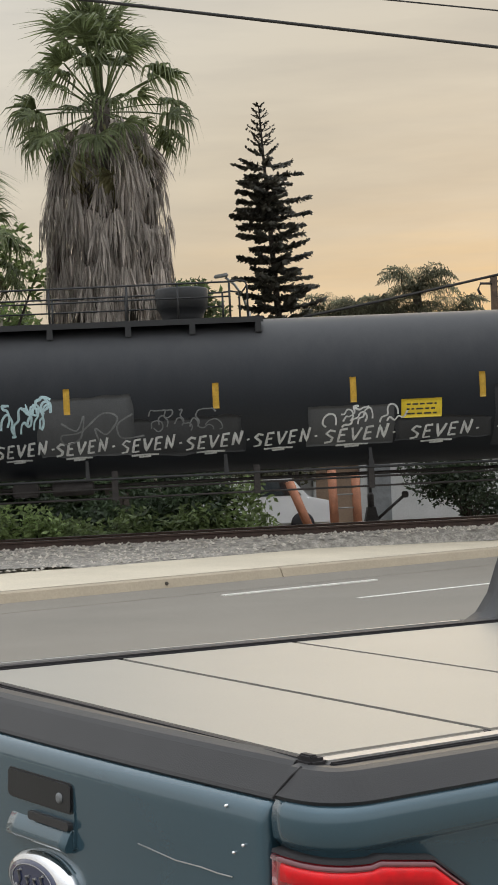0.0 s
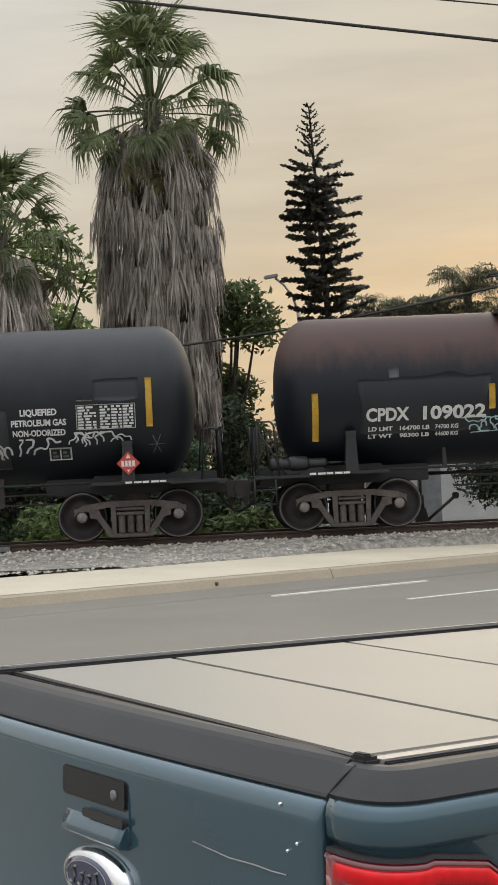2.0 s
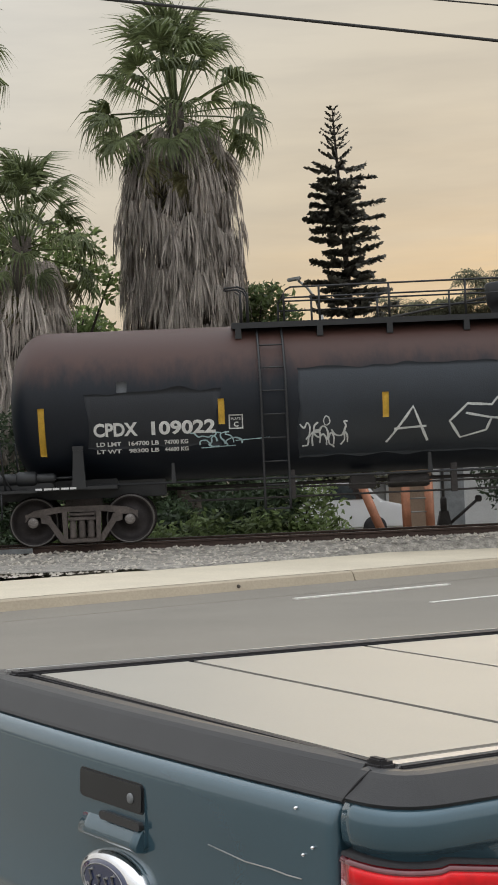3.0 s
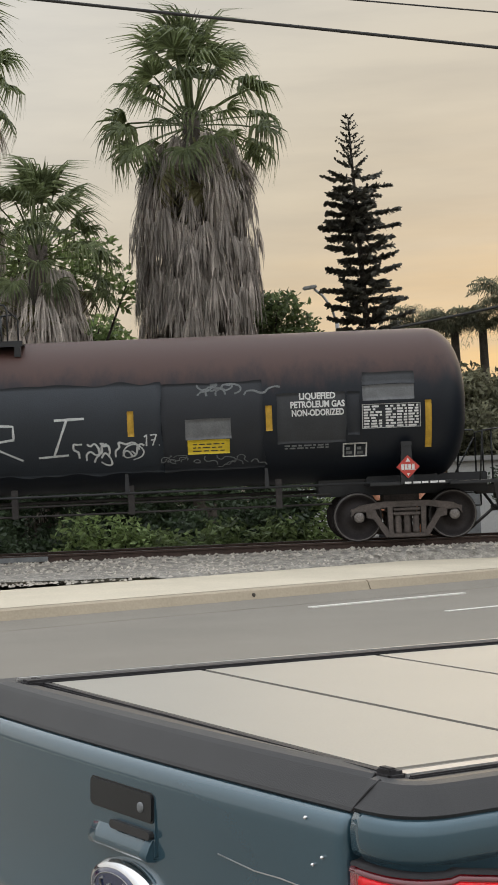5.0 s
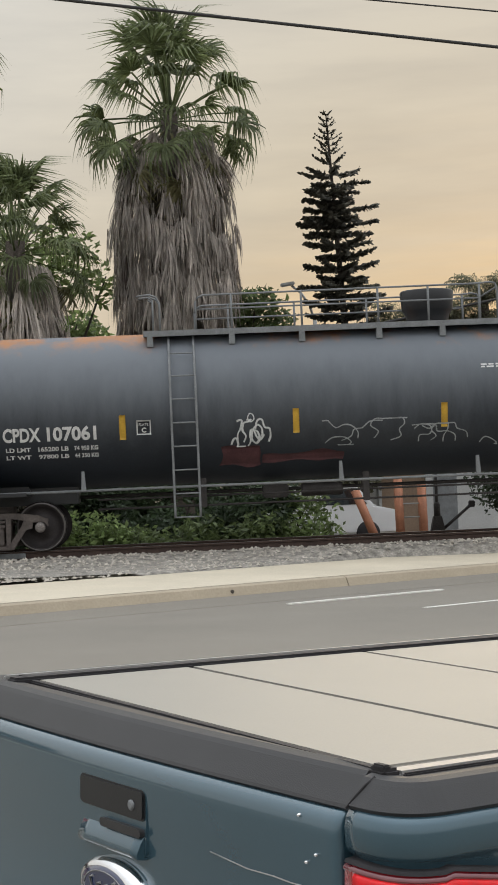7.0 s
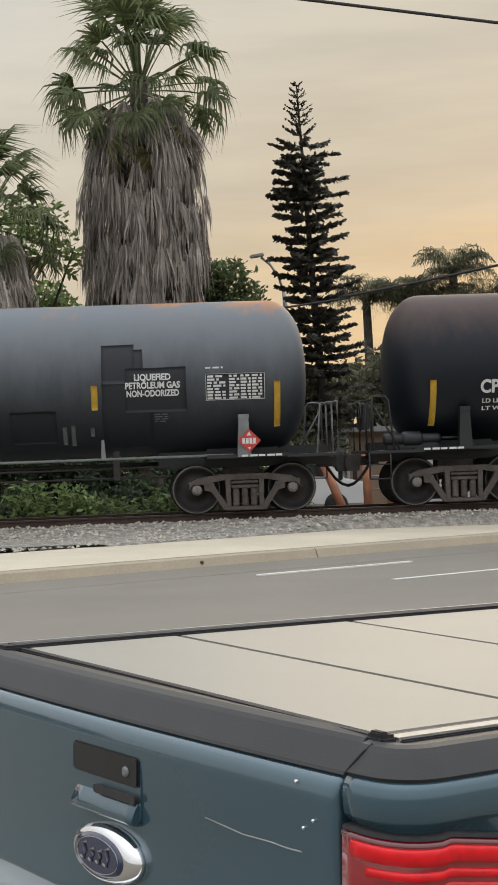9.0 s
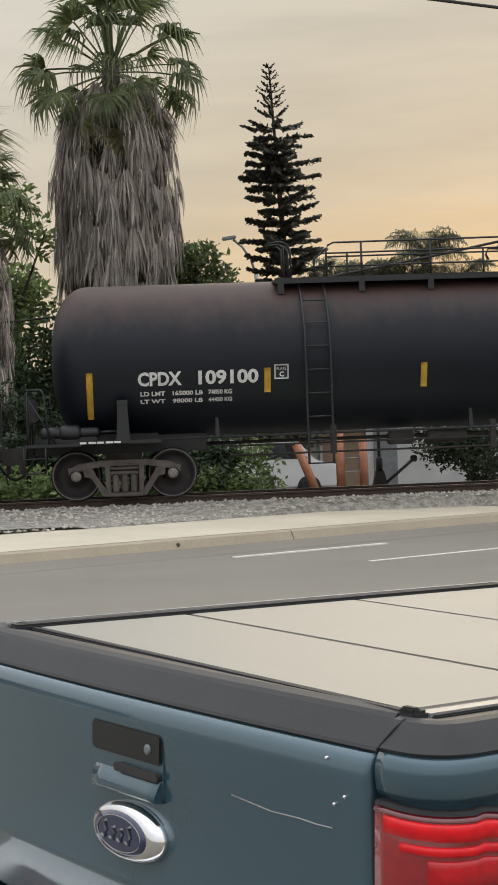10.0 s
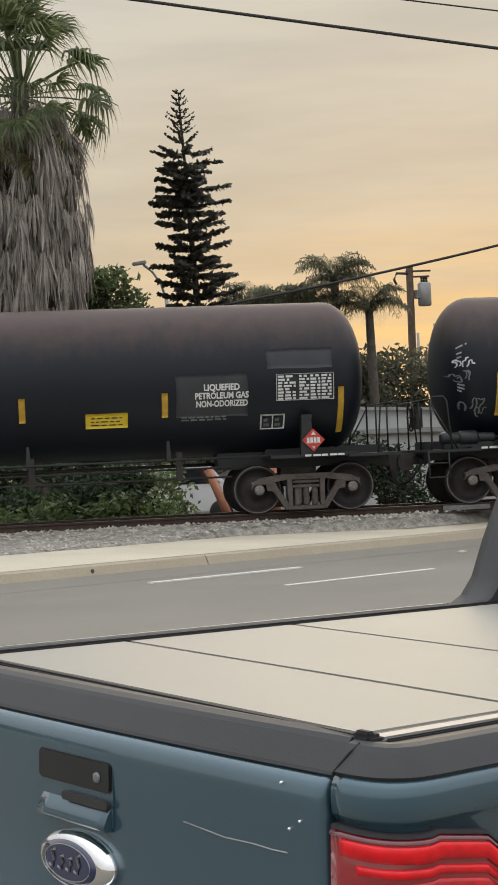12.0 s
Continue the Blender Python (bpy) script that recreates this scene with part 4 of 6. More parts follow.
for i, (u, u2) in enumerate(((-4.85, -3.85), (-3.68, -2.70), (-2.57, -1.57), (-1.35, -0.31), (-0.13, 0.97), (1.15, 2.26), (2.50, 3.76), (4.15, 5.38))):
    sprayed("SEVEN", u, -1.17 + 0.008 * i, 0.29, 0.058, (u2 - u) / 5.05, M_SPRAY, car_a, "sprayed white word", True)
    strokes("graffiti_dot", [[(0, 0), (1, 0.3)]], u2 + 0.05, -0.99 + 0.008 * i, 0.05, 0.05, 0.05, M_SPRAY, car_a)
scribble(11, -3.58, -0.62, 0.84, 0.52, 0.05, M_SPRAY_BLUE, car_a, 7)
scribble(12, -3.02, -0.26, 0.48, 0.30, 0.065, M_SPRAY_BLUE, car_a, 4)
scribble(13, -0.80, -0.66, 1.15, 0.36, 0.032, M_SPRAY_DIM, car_a, 8)
scribble(14, 2.68, -0.74, 1.12, 0.36, 0.042, M_SPRAY, car_a, 8)
scribble(15, 6.03, -1.06, 0.94, 0.36, 0.045, M_SPRAY, car_a, 7)
scribble(16, 7.50, -0.85, 1.04, 0.25, 0.034, M_SPRAY, car_a, 8)
strokes("graffiti_tag", [[(0.0, 0.7), (0.2, 0.45), (0.3, 0.9), (0.25, 0.2), (0.05, 0.0), (0.0, 0.3), (0.25, 0.4), (0.55, 0.95), (0.75, 0.8), (0.6, 0.3), (0.45, 0.5), (0.5, 0.05)], [(0.95, 0.9), (0.75, 0.6), (0.8, 0.15), (1.1, 0.2)]], -2.45, -0.88, 1.4, 0.62, 0.042, M_SPRAY_DIM, car_a, "large looping faded tag")
strokes("chalk_star", [[(0.5, 0.5), (0.5 + 0.5 * math.cos(a * 1.05), 0.5 + 0.5 * math.sin(a * 1.05))] for a in range(6)], 9.02, -1.12, 0.3, 0.46, 0.02, M_SPRAY_DIM, car_a)
patch("paint_patch", -4.47, 4.05, -1.30, 0.54, M_PATCH_SLATE, car_b, 0.003, "slate blue-black painted-over panel", 0.09, 8)
patch("paint_patch", 4.05, 5.95, -1.30, 0.50, M_PATCH_DARK, car_b, 0.003, "", 0.05, 28)
patch("paint_patch", -8.45, -5.95, -0.9, 0.20, M_PATCH_DARK, car_b, 0.003, "dark painted-over panel", 0.1, 9)
patch("paint_patch", -7.85, -7.66, 0.21, 0.41, M_PATCH, car_b, 0.004, "", 0.03, 10)
patch("paint_patch", 6.2, 7.5, -0.75, 0.22, M_PATCH_FADED, car_b, 0.0035, "", 0.03, 11)
patch("paint_patch", 7.52, 7.76, -0.62, 0.22, M_PATCH_DARK, car_b, 0.0035, "", 0.03, 29)
patch("paint_patch", 4.48, 5.34, -0.585, -0.19, M_PATCH_PALE, car_b, 0.004, "pale grey painted-over patch", 0.02, 12)
patch("paint_patch", 7.82, 8.80, 0.03, 0.32, M_PATCH_PALE, car_b, 0.004, "pale grey painted-over patch", 0.03, 13)
patch("paint_patch", 7.82, 8.80, 0.33, 0.58, M_PATCH_FADED, car_b, 0.004, "", 0.03, 30)
scribble(21, -6.35, -0.90, 0.95, 0.26, 0.036, M_SPRAY_BLUE, car_b, 6)
strokes("graffiti_line", [[(0, 0), (0.5, 0.12)], [(0.5, 0.55), (1.0, 0.7)]], -6.3, -0.95, 1.3, 0.25, 0.025, M_SPRAY_BLUE, car_b)
scribble(22, -4.35, -1.02, 0.92, 0.48, 0.042, M_SPRAY, car_b, 7)
strokes("graffiti_ring", [[(0.5, 0.0), (0.9, 0.3), (0.8, 0.8), (0.4, 1.0), (0.1, 0.6), (0.2, 0.15), (0.5, 0.0)]], -4.0, -0.58, 0.14, 0.18, 0.03, M_SPRAY, car_b)
sprayed("AGURI", -2.80, -1.0, 0.72, 0.055, 1.13, M_SPRAY, car_b, "tall thin sprayed letters")
scribble(23, 2.45, -1.0, 0.95, 0.40, 0.045, M_SPRAY, car_b, 7)
strokes("graffiti_ring", [[(0.5, 0.0), (0.9, 0.2), (1.0, 0.55), (0.7, 0.9), (0.3, 0.85), (0.05, 0.5), (0.2, 0.15), (0.6, 0.3), (0.45, 0.55)]], 3.28, -0.95, 0.40, 0.36, 0.034, M_SPRAY, car_b)
strokes("graffiti_number", [[(0.0, 0.8), (0.2, 1.0), (0.15, 0.0)], [(0.45, 0.95), (0.9, 1.0), (0.6, 0.0)], [(0.5, 0.5), (0.85, 0.55)], [(1.05, 0.0), (1.1, 0.05)]], 3.70, -0.66, 0.26, 0.22, 0.034, M_SPRAY, car_b, "small sprayed number")
scribble(24, 3.99, -1.07, 0.72, 0.16, 0.025, M_SPRAY_DIM, car_b, 6)
scribble(25, 5.03, -1.18, 0.80, 0.24, 0.03, M_SPRAY_DIM, car_b, 5)
scribble(26, 4.69, 0.18, 1.05, 0.26, 0.045, M_SPRAY_DIM, car_b, 6)
bars("stencil_print", 6.33, -0.87, 0.83, 0.11, 2, M_SPRAY_DIM, car_b, 9)
patch("paint_patch", 5.98, 6.92, -1.62, -0.10, M_PATCH_DARK, car_c, 0.004, "black painted-over block", 0.02, 14)
patch("paint_patch", 5.99, 6.60, -0.12, 0.62, M_PATCH_DARK, car_c, 0.0045, "black painted-over block", 0.015, 15)
patch("paint_patch", 6.58, 6.76, -0.12, 0.52, M_PATCH_DARK, car_c, 0.0044, "", 0.015, 35)
patch("paint_patch", 6.42, 7.56, -0.68, 0.16, M_PATCH_DARK, car_c, 0.005, "black painted-over block", 0.015, 16)
patch("paint_patch", 4.26, 5.11, -1.36, -0.60, M_PATCH_DARK, car_c, 0.004, "black painted-over block", 0.02, 17)
patch("paint_patch", 2.88, 3.92, -0.86, -0.34, M_PATCH_DARK, car_c, 0.003, "", 0.02, 18)
patch("paint_patch", -4.25, -3.5, -1.32, -0.85, M_SPRAY_RED, car_c, 0.0035, "dull red sprayed streak", 0.14, 19)
patch("paint_patch", -3.45, -1.95, -1.25, -1.02, M_SPRAY_RED, car_c, 0.0035, "dull red sprayed streak", 0.12, 39)
scribble(31, -4.07, -0.80, 0.82, 0.46, 0.042, M_SPRAY, car_c, 7)
strokes("graffiti_ring", [[(0.5, 0.0), (0.9, 0.3), (0.8, 0.8), (0.4, 1.0), (0.1, 0.6), (0.2, 0.15), (0.5, 0.0)]], -3.74, -0.36, 0.14, 0.16, 0.03, M_SPRAY, car_c)
scribble(32, -2.34, -0.86, 1.55, 0.44, 0.03, M_SPRAY_PALE, car_c, 5)
sprayed("AWOL", 1.18, -0.68, 0.33, 0.052, 0.33, M_SPRAY, car_c, "sprayed white word")
strokes("graffiti_line", [[(0, 0), (1, 0.1)], [(0.35, 1.35), (0.42, 1.4)]], 1.50, -0.78, 0.95, 0.2, 0.032, M_SPRAY, car_c)
scribble(33, -0.55, -0.98, 1.4, 0.42, 0.03, M_SPRAY_PALE, car_c, 6)
for u, v0, v1 in ((5.22, -1.42, -0.95), (5.38, -1.46, -0.92), (5.74, -1.20, -0.98)):
    patch("paint_drip", u, u + 0.08, v0, v1, M_PATCH_PALE, car_c, 0.0045)
bars("stencil_print", 0.72, 0.49, 0.36, 0.1, 2, M_WHITE, car_c, 10)
bars("stencil_print", 6.95, -0.90, 0.25, 0.2, 4, M_SPRAY_DIM, car_c, 11, 0.4)
bars("stencil_print", 7.92, 0.10, 0.33, 0.05, 1, M_WHITE, car_c, 12)
patch("paint_patch", 6.14, 7.50, -0.77, 0.07, M_PATCH_FADED, car_d, 0.0035, "", 0.03, 20)
patch("paint_patch", 7.88, 9.15, 0.11, 0.51, M_PATCH_FADED, car_d, 0.0035, "", 0.03, 21)
bars("stencil_print", 6.24, -0.84, 0.86, 0.11, 2, M_SPRAY_DIM, car_d, 12)
for k, (v, w) in enumerate(((0.52, 0.17), (0.36, 0.11), (0.26, 0.07), (-0.42, 0.1), (-0.50, 0.1), (-0.58, 0.1))):
    bars("end_stencil", -9.74, v, w, 0.07, 1, M_SPRAY_PALE, car_e, 50 + k)
scribble(41, -9.78, 0.02, 0.22, 0.22, 0.035, M_SPRAY, car_e, 4)
scribble(42, -9.76, -0.30, 0.24, 0.24, 0.03, M_SPRAY_DIM, car_e, 4)
scribble(43, -9.62, -1.0, 0.30, 0.36, 0.035, M_SPRAY_DIM, car_e, 4)


# ---- pickup truck ----
truck = thing("pickup_truck", "blue-grey pickup truck with folding tonneau cover, parked on asphalt", "pickup truck", pose(0, 0, 1.36, 1.313, 1.321, -0.477))
YC = 0.775


def sweep(bm, prof_at, ys, close=False):
    """A skin through profiles of (x, z) pairs, one for each y."""
    rows = [[bm.verts.new((x, y, z)) for x, z in prof_at(y)] for y in ys]
    for a, b in zip(rows, rows[1:]):
        for i in range(len(a) - 1):
            f = bm.faces.new((a[i], a[i + 1], b[i + 1], b[i]))
            f.smooth = True
    for r in (rows[0], rows[-1]):
        bm.faces.new(r if r is rows[-1] else r[::-1])
    bmesh.ops.recalc_face_normals(bm, faces=bm.faces)
    return bm


def ysteps(a, b, n):
    return [a + (b - a) * i / n for i in range(n + 1)]


def bow(y):
    """How much the tail bows outward in the middle."""
    return -0.018 * (1 - ((y - YC) / 0.7) ** 2)


def skewed(bm):
    """The cover lies slightly askew on the bed."""
    for v in bm.verts:
        v.co.x += 0.05 * (v.co.y - 0.75)
    return bm


# tonneau panels with rubber seams between them
for x0, x1 in ((0.028, 0.479), (0.491, 1.079), (1.091, 2.16)):
    bm = bmesh.new()
    box(bm, x0, 0.012, -0.022, x1, 1.45, 0.0, 0.004)
    part("cover_panel", skewed(bm), M_COVER, truck, "flat satin grey cover panel under the pale sky")
for x in (0.485, 1.085):
    bm = bmesh.new()
    box(bm, x - 0.009, 0.012, -0.021, x + 0.009, 1.45, -0.0035)
    part("cover_hinge", skewed(bm), M_RUBBER, truck, "black rubber hinge strip")
for y0, y1 in ((-0.035, 0.010), (1.452, 1.497)):
    bm = bmesh.new()
    box(bm, 0.0, y0, -0.03, 2.21, y1, -0.003 if y0 < 0 else 0.008, 0.006)
    part("cover_rail", bm, M_ALU if y0 < 0 else M_RUBBER, truck, "side rail of the tonneau cover")
bm = bmesh.new()
box(bm, 0.0, -0.047, -0.03, 2.21, -0.037, -0.004, 0.003)
part("rail_gasket", bm, M_RUBBER, truck, "dark gasket beside the cover rail")
bm = bmesh.new()
box(bm, 0.006, -0.02, -0.03, 0.027, 1.49, 0.0005, 0.004)
part("cover_seal", skewed(bm), M_RUBBER, truck, "black rubber rear seal")
for x, y in ((-0.035, -0.03), (0.03, 1.47)):
    bm = bmesh.new()
    box(bm, x, y, -0.03, x + 0.04, y + 0.05, 0.003, 0.006)
    box(bm, x + 0.004, y + 0.005, 0.0, x + 0.022, y + 0.04, 0.009, 0.003)
    part("cover_clip", bm, M_RUBBER, truck, "black corner clip of the cover")
bm = bmesh.new()
box(bm, 0.0, 1.500, -0.03, 1.86, 1.520, 0.010, 0.004)
part("cover_edge_strip", bm, M_ALU, truck, "pale outer edge strip of the cover")

# tailgate
G0, G1 = 0.016, 1.534


def lip(y):
    """The rounded side edges of the gate."""
    d = min(y - G0, G1 - y)
    return 0.014 * max(0.0, 1 - d / 0.014) ** 2


GATE_Y = [G0, G0 + 0.004, G0 + 0.008, G0 + 0.014] + ysteps(G0 + 0.03, G1 - 0.03, 26) + [G1 - 0.014, G1 - 0.008, G1 - 0.004, G1]
bm = bmesh.new()
sweep(bm, lambda y: [(0.012 + 0.05 * (y - 0.75) * 0.4, -0.004), (-0.016 + bow(y), 0.001), (-0.040 + bow(y), -0.004), (-0.048 + bow(y), -0.012), (-0.084 + bow(y), -0.060), (-0.087 + bow(y), -0.066), (-0.06 + bow(y), -0.09), (0.012, -0.09)], ysteps(G0 - 0.006, G1 + 0.006, 28))
for f in bm.faces:
    f.smooth = False
part("tailgate_moulding", bm, M_TRIM, truck, "black plastic moulding on the tailgate edge")
bm = bmesh.new()
sweep(bm, lambda y: [(0.0, -0.070), (-0.072 + bow(y), -0.069), (-0.089 + bow(y) + lip(y), -0.072), (-0.099 + bow(y) + lip(y), -0.082), (-0.104 + bow(y) + lip(y), -0.095), (-0.106 + bow(y) + lip(y), -0.12), (-0.102 + bow(y) + lip(y), -0.19), (-0.097 + bow(y) + lip(y), -0.30), (-0.094 + bow(y) + lip(y), -0.44), (-0.099 + bow(y) + lip(y), -0.455), (-0.099 + bow(y) + lip(y), -0.47), (-0.082 + bow(y), -0.49), (-0.082 + bow(y), -0.60), (0.0, -0.62)], GATE_Y)
tailgate = part("tailgate", bm, M_PAINT, truck, "blue-grey tailgate panel")


def rounded(w, h, r, n=6):
    pts = []
    for cx, cz, a0 in ((w / 2 - r, h / 2 - r, 0), (-w / 2 + r, h / 2 - r, 90), (-w / 2 + r, -h / 2 + r, 180), (w / 2 - r, -h / 2 + r, 270)):
        for k in range(n + 1):
            a = radians(a0 + 90 * k / n)
            pts.append((cx + r * math.cos(a), cz + r * math.sin(a)))
    return pts


def face_plate(outline, x0, x1, y, z):
    """A plate facing backwards: outline across (y, z), thickness along x."""
    bm = bmesh.new()
    prism(bm, outline, x0, x1)
    for v in bm.verts:
        v.co = Vector((v.co.y, y + v.co.x, z + v.co.z))
    bmesh.ops.recalc_face_normals(bm, faces=bm.faces)
    return bm


HX = -0.102 - 0.018
HY = 0.760
hb = part("handle_bezel", face_plate(rounded(0.272, 0.146, 0.022), HX - 0.002, HX + 0.02, HY, -0.198), M_PAINT, tailgate, "body-coloured handle pocket")
bm = bmesh.new()
sweep(bm, lambda y: [(HX + 0.01, -0.205), (HX - 0.001, -0.222), (HX - 0.010, -0.236), (HX - 0.020, -0.258), (HX - 0.017, -0.268), (HX + 0.01, -0.272)], ysteps(HY - 0.128, HY + 0.120, 8))
part("handle_pocket", bm, M_PAINT, hb, "body-coloured lip under the handle")
# dark plate standing in for the shade of the pocket's slot
part("pocket_shade", face_plate(rounded(0.165, 0.018, 0.008), HX - 0.014, HX - 0.002, HY - 0.048, -0.216), M_TRIM, hb)
bm = face_plate(rounded(0.266, 0.064, 0.012), HX - 0.008, HX, HY, -0.160)
bmesh.ops.bevel(bm, geom=[e for e in bm.edges if all(v.co.x < HX - 0.006 for v in e.verts)], offset=0.004, segments=2, affect="EDGES")
part("handle", bm, M_GLOSS, hb, "glossy black plastic tailgate handle")
bm = bmesh.new()
lathe(bm, [(0.006, HX - 0.013), (0.011, HX - 0.011), (0.012, HX)], "X", 14, pose(0, 0.672, -0.163))
part("lock", bm, M_GREYSTEEL, hb, "small round lock")


def oval(w, h, n=40):
    return [(w / 2 * math.cos(2 * math.pi * k / n), h / 2 * math.sin(2 * math.pi * k / n)) for k in range(n)]


def oval_dome(rings, y, z):
    """A domed oval from rings of (width, height, x)."""
    bm = bmesh.new()
    rows = [[bm.verts.new((x, y + a, z + b)) for a, b in oval(w, h)] for w, h, x in rings]
    for p, q in zip(rows, rows[1:]):
        for k in range(40):
            bm.faces.new((p[k], p[(k + 1) % 40], q[(k + 1) % 40], q[k])).smooth = True
    bm.faces.new(rows[0])
    bm.faces.new(rows[-1])
    bmesh.ops.recalc_face_normals(bm, faces=bm.faces)
    return bm


BY, BZ = 0.748, -0.349
badge = part("badge", oval_dome([(0.262, 0.122, HX + 0.02), (0.268, 0.126, HX - 0.002), (0.262, 0.122, HX - 0.010), (0.235, 0.108, HX - 0.022), (0.20, 0.094, HX - 0.028)], BY, BZ), M_CHROME, tailgate, "chrome-rimmed oval badge")
part("badge_field", oval_dome([(0.198, 0.092, HX - 0.02), (0.198, 0.092, HX - 0.0285), (0.15, 0.068, HX - 0.0315)], BY, BZ), M_BADGE, badge, "navy oval field")
bm = bmesh.new()
tube(bm, [(HX - 0.0315, BY + 0.082 * math.cos(k * math.pi / 24), BZ + 0.037 * math.sin(k * math.pi / 24)) for k in range(49)], 0.0012, 5)
part("badge_line", bm, M_ALU, badge)
bm = bmesh.new()
for k, (dy, h) in enumerate(((0.050, 0.022), (0.018, 0.013), (-0.012, 0.013), (-0.042, 0.024))):
    y = BY + dy
    tube(bm, [(HX - 0.033, y + 0.014, BZ - 0.012), (HX - 0.033, y + 0.004, BZ - 0.016), (HX - 0.033, y - 0.004, BZ), (HX - 0.033, y + 0.004, BZ + h * 0.8), (HX - 0.033, y - 0.008, BZ + h)], 0.0034, 5)
part("badge_mark", bm, M_ALU, badge, "pale looping strokes")

bm = bmesh.new()
tube(bm, [(-0.050, -0.024, -0.008), (-0.066, -0.016, -0.022), (-0.0815, -0.006, -0.042), (-0.0935, 0.003, -0.062)], 0.0026, 6)
part("gate_gap", bm, M_RUBBER, tailgate, "dark gap beside the tailgate moulding")
# pale line painted for the crease's reflection; small bright chips of the tailgate
bm = bmesh.new()
tube(bm, [(-0.1145, 0.40, -0.209), (-0.1125, 0.34, -0.214), (-0.1105, 0.28, -0.219), (-0.1080, 0.20, -0.217), (-0.1060, 0.15, -0.219), (-0.1040, 0.11, -0.218)], 0.0012, 6, 0.0014)
part("crease_glint", bm, M_ALU, tailgate, "thin pale glint line along the crease")
for y, z in ((0.122, -0.092), (0.072, -0.154), (0.100, -0.172)):
    bm = bmesh.new()
    lathe(bm, [(0.001, -0.112), (0.0034, -0.109), (0.003, -0.098)], "X", 8, pose(0, y, z))
    part("water_drop", bm, M_CHROME, tailgate, "bright droplet")

# bed sides with rounded rear corners, lamps
def corner_path():
    """The plan of the rear corner and flank: points and outward normals."""
    pts = []
    for k in range(17):
        a = math.pi / 2 * k / 16
        pts.append(Vector((0.045 - 0.145 * math.cos(a) ** (2 / 2.7), -0.150 * math.sin(a) ** (2 / 2.7))))
    pts += [Vector((x, -0.150)) for x in (0.07, 0.10, 0.13, 0.145, 0.17, 0.20, 0.225, 0.25, 0.40, 0.8, 1.4, 2.2)]
    out = []
    for k, p in enumerate(pts):
        d = (pts[min(k + 1, len(pts) - 1)] - pts[max(k - 1, 0)]).normalized()
        out.append((p, Vector((-abs(d.y), -abs(d.x)))))
    return out


CORNER = corner_path()


def skin(path, prof_at, flip):
    """A skin along the corner path: prof_at(point) gives (inset, z) pairs; flip mirrors it to the other flank."""
    bm = bmesh.new()
    rows = []
    for p, n in path:
        rows.append([bm.verts.new((p.x - n.x * o, (2 * YC - (p.y - n.y * o)) if flip else p.y - n.y * o, z)) for o, z in prof_at(p)])
    for a, b in zip(rows, rows[1:]):
        for i in range(len(a) - 1):
            bm.faces.new((a[i], a[i + 1], b[i + 1], b[i])).smooth = True
    bm.faces.new(rows[0])
    bm.faces.new(rows[-1])
    bmesh.ops.recalc_face_normals(bm, faces=bm.faces)
    return bm


def lamp_top(p):
    """The lamp's upper edge falls gently, then drops along the flank."""
    if p.y > -0.149:
        return -0.148 - 0.008 * min(1.0, -p.y / 0.15)
    return -0.156 - 0.016 * (p.x - 0.045) / 0.1 if p.x < 0.145 else -0.172 - 0.70 * (p.x - 0.145)


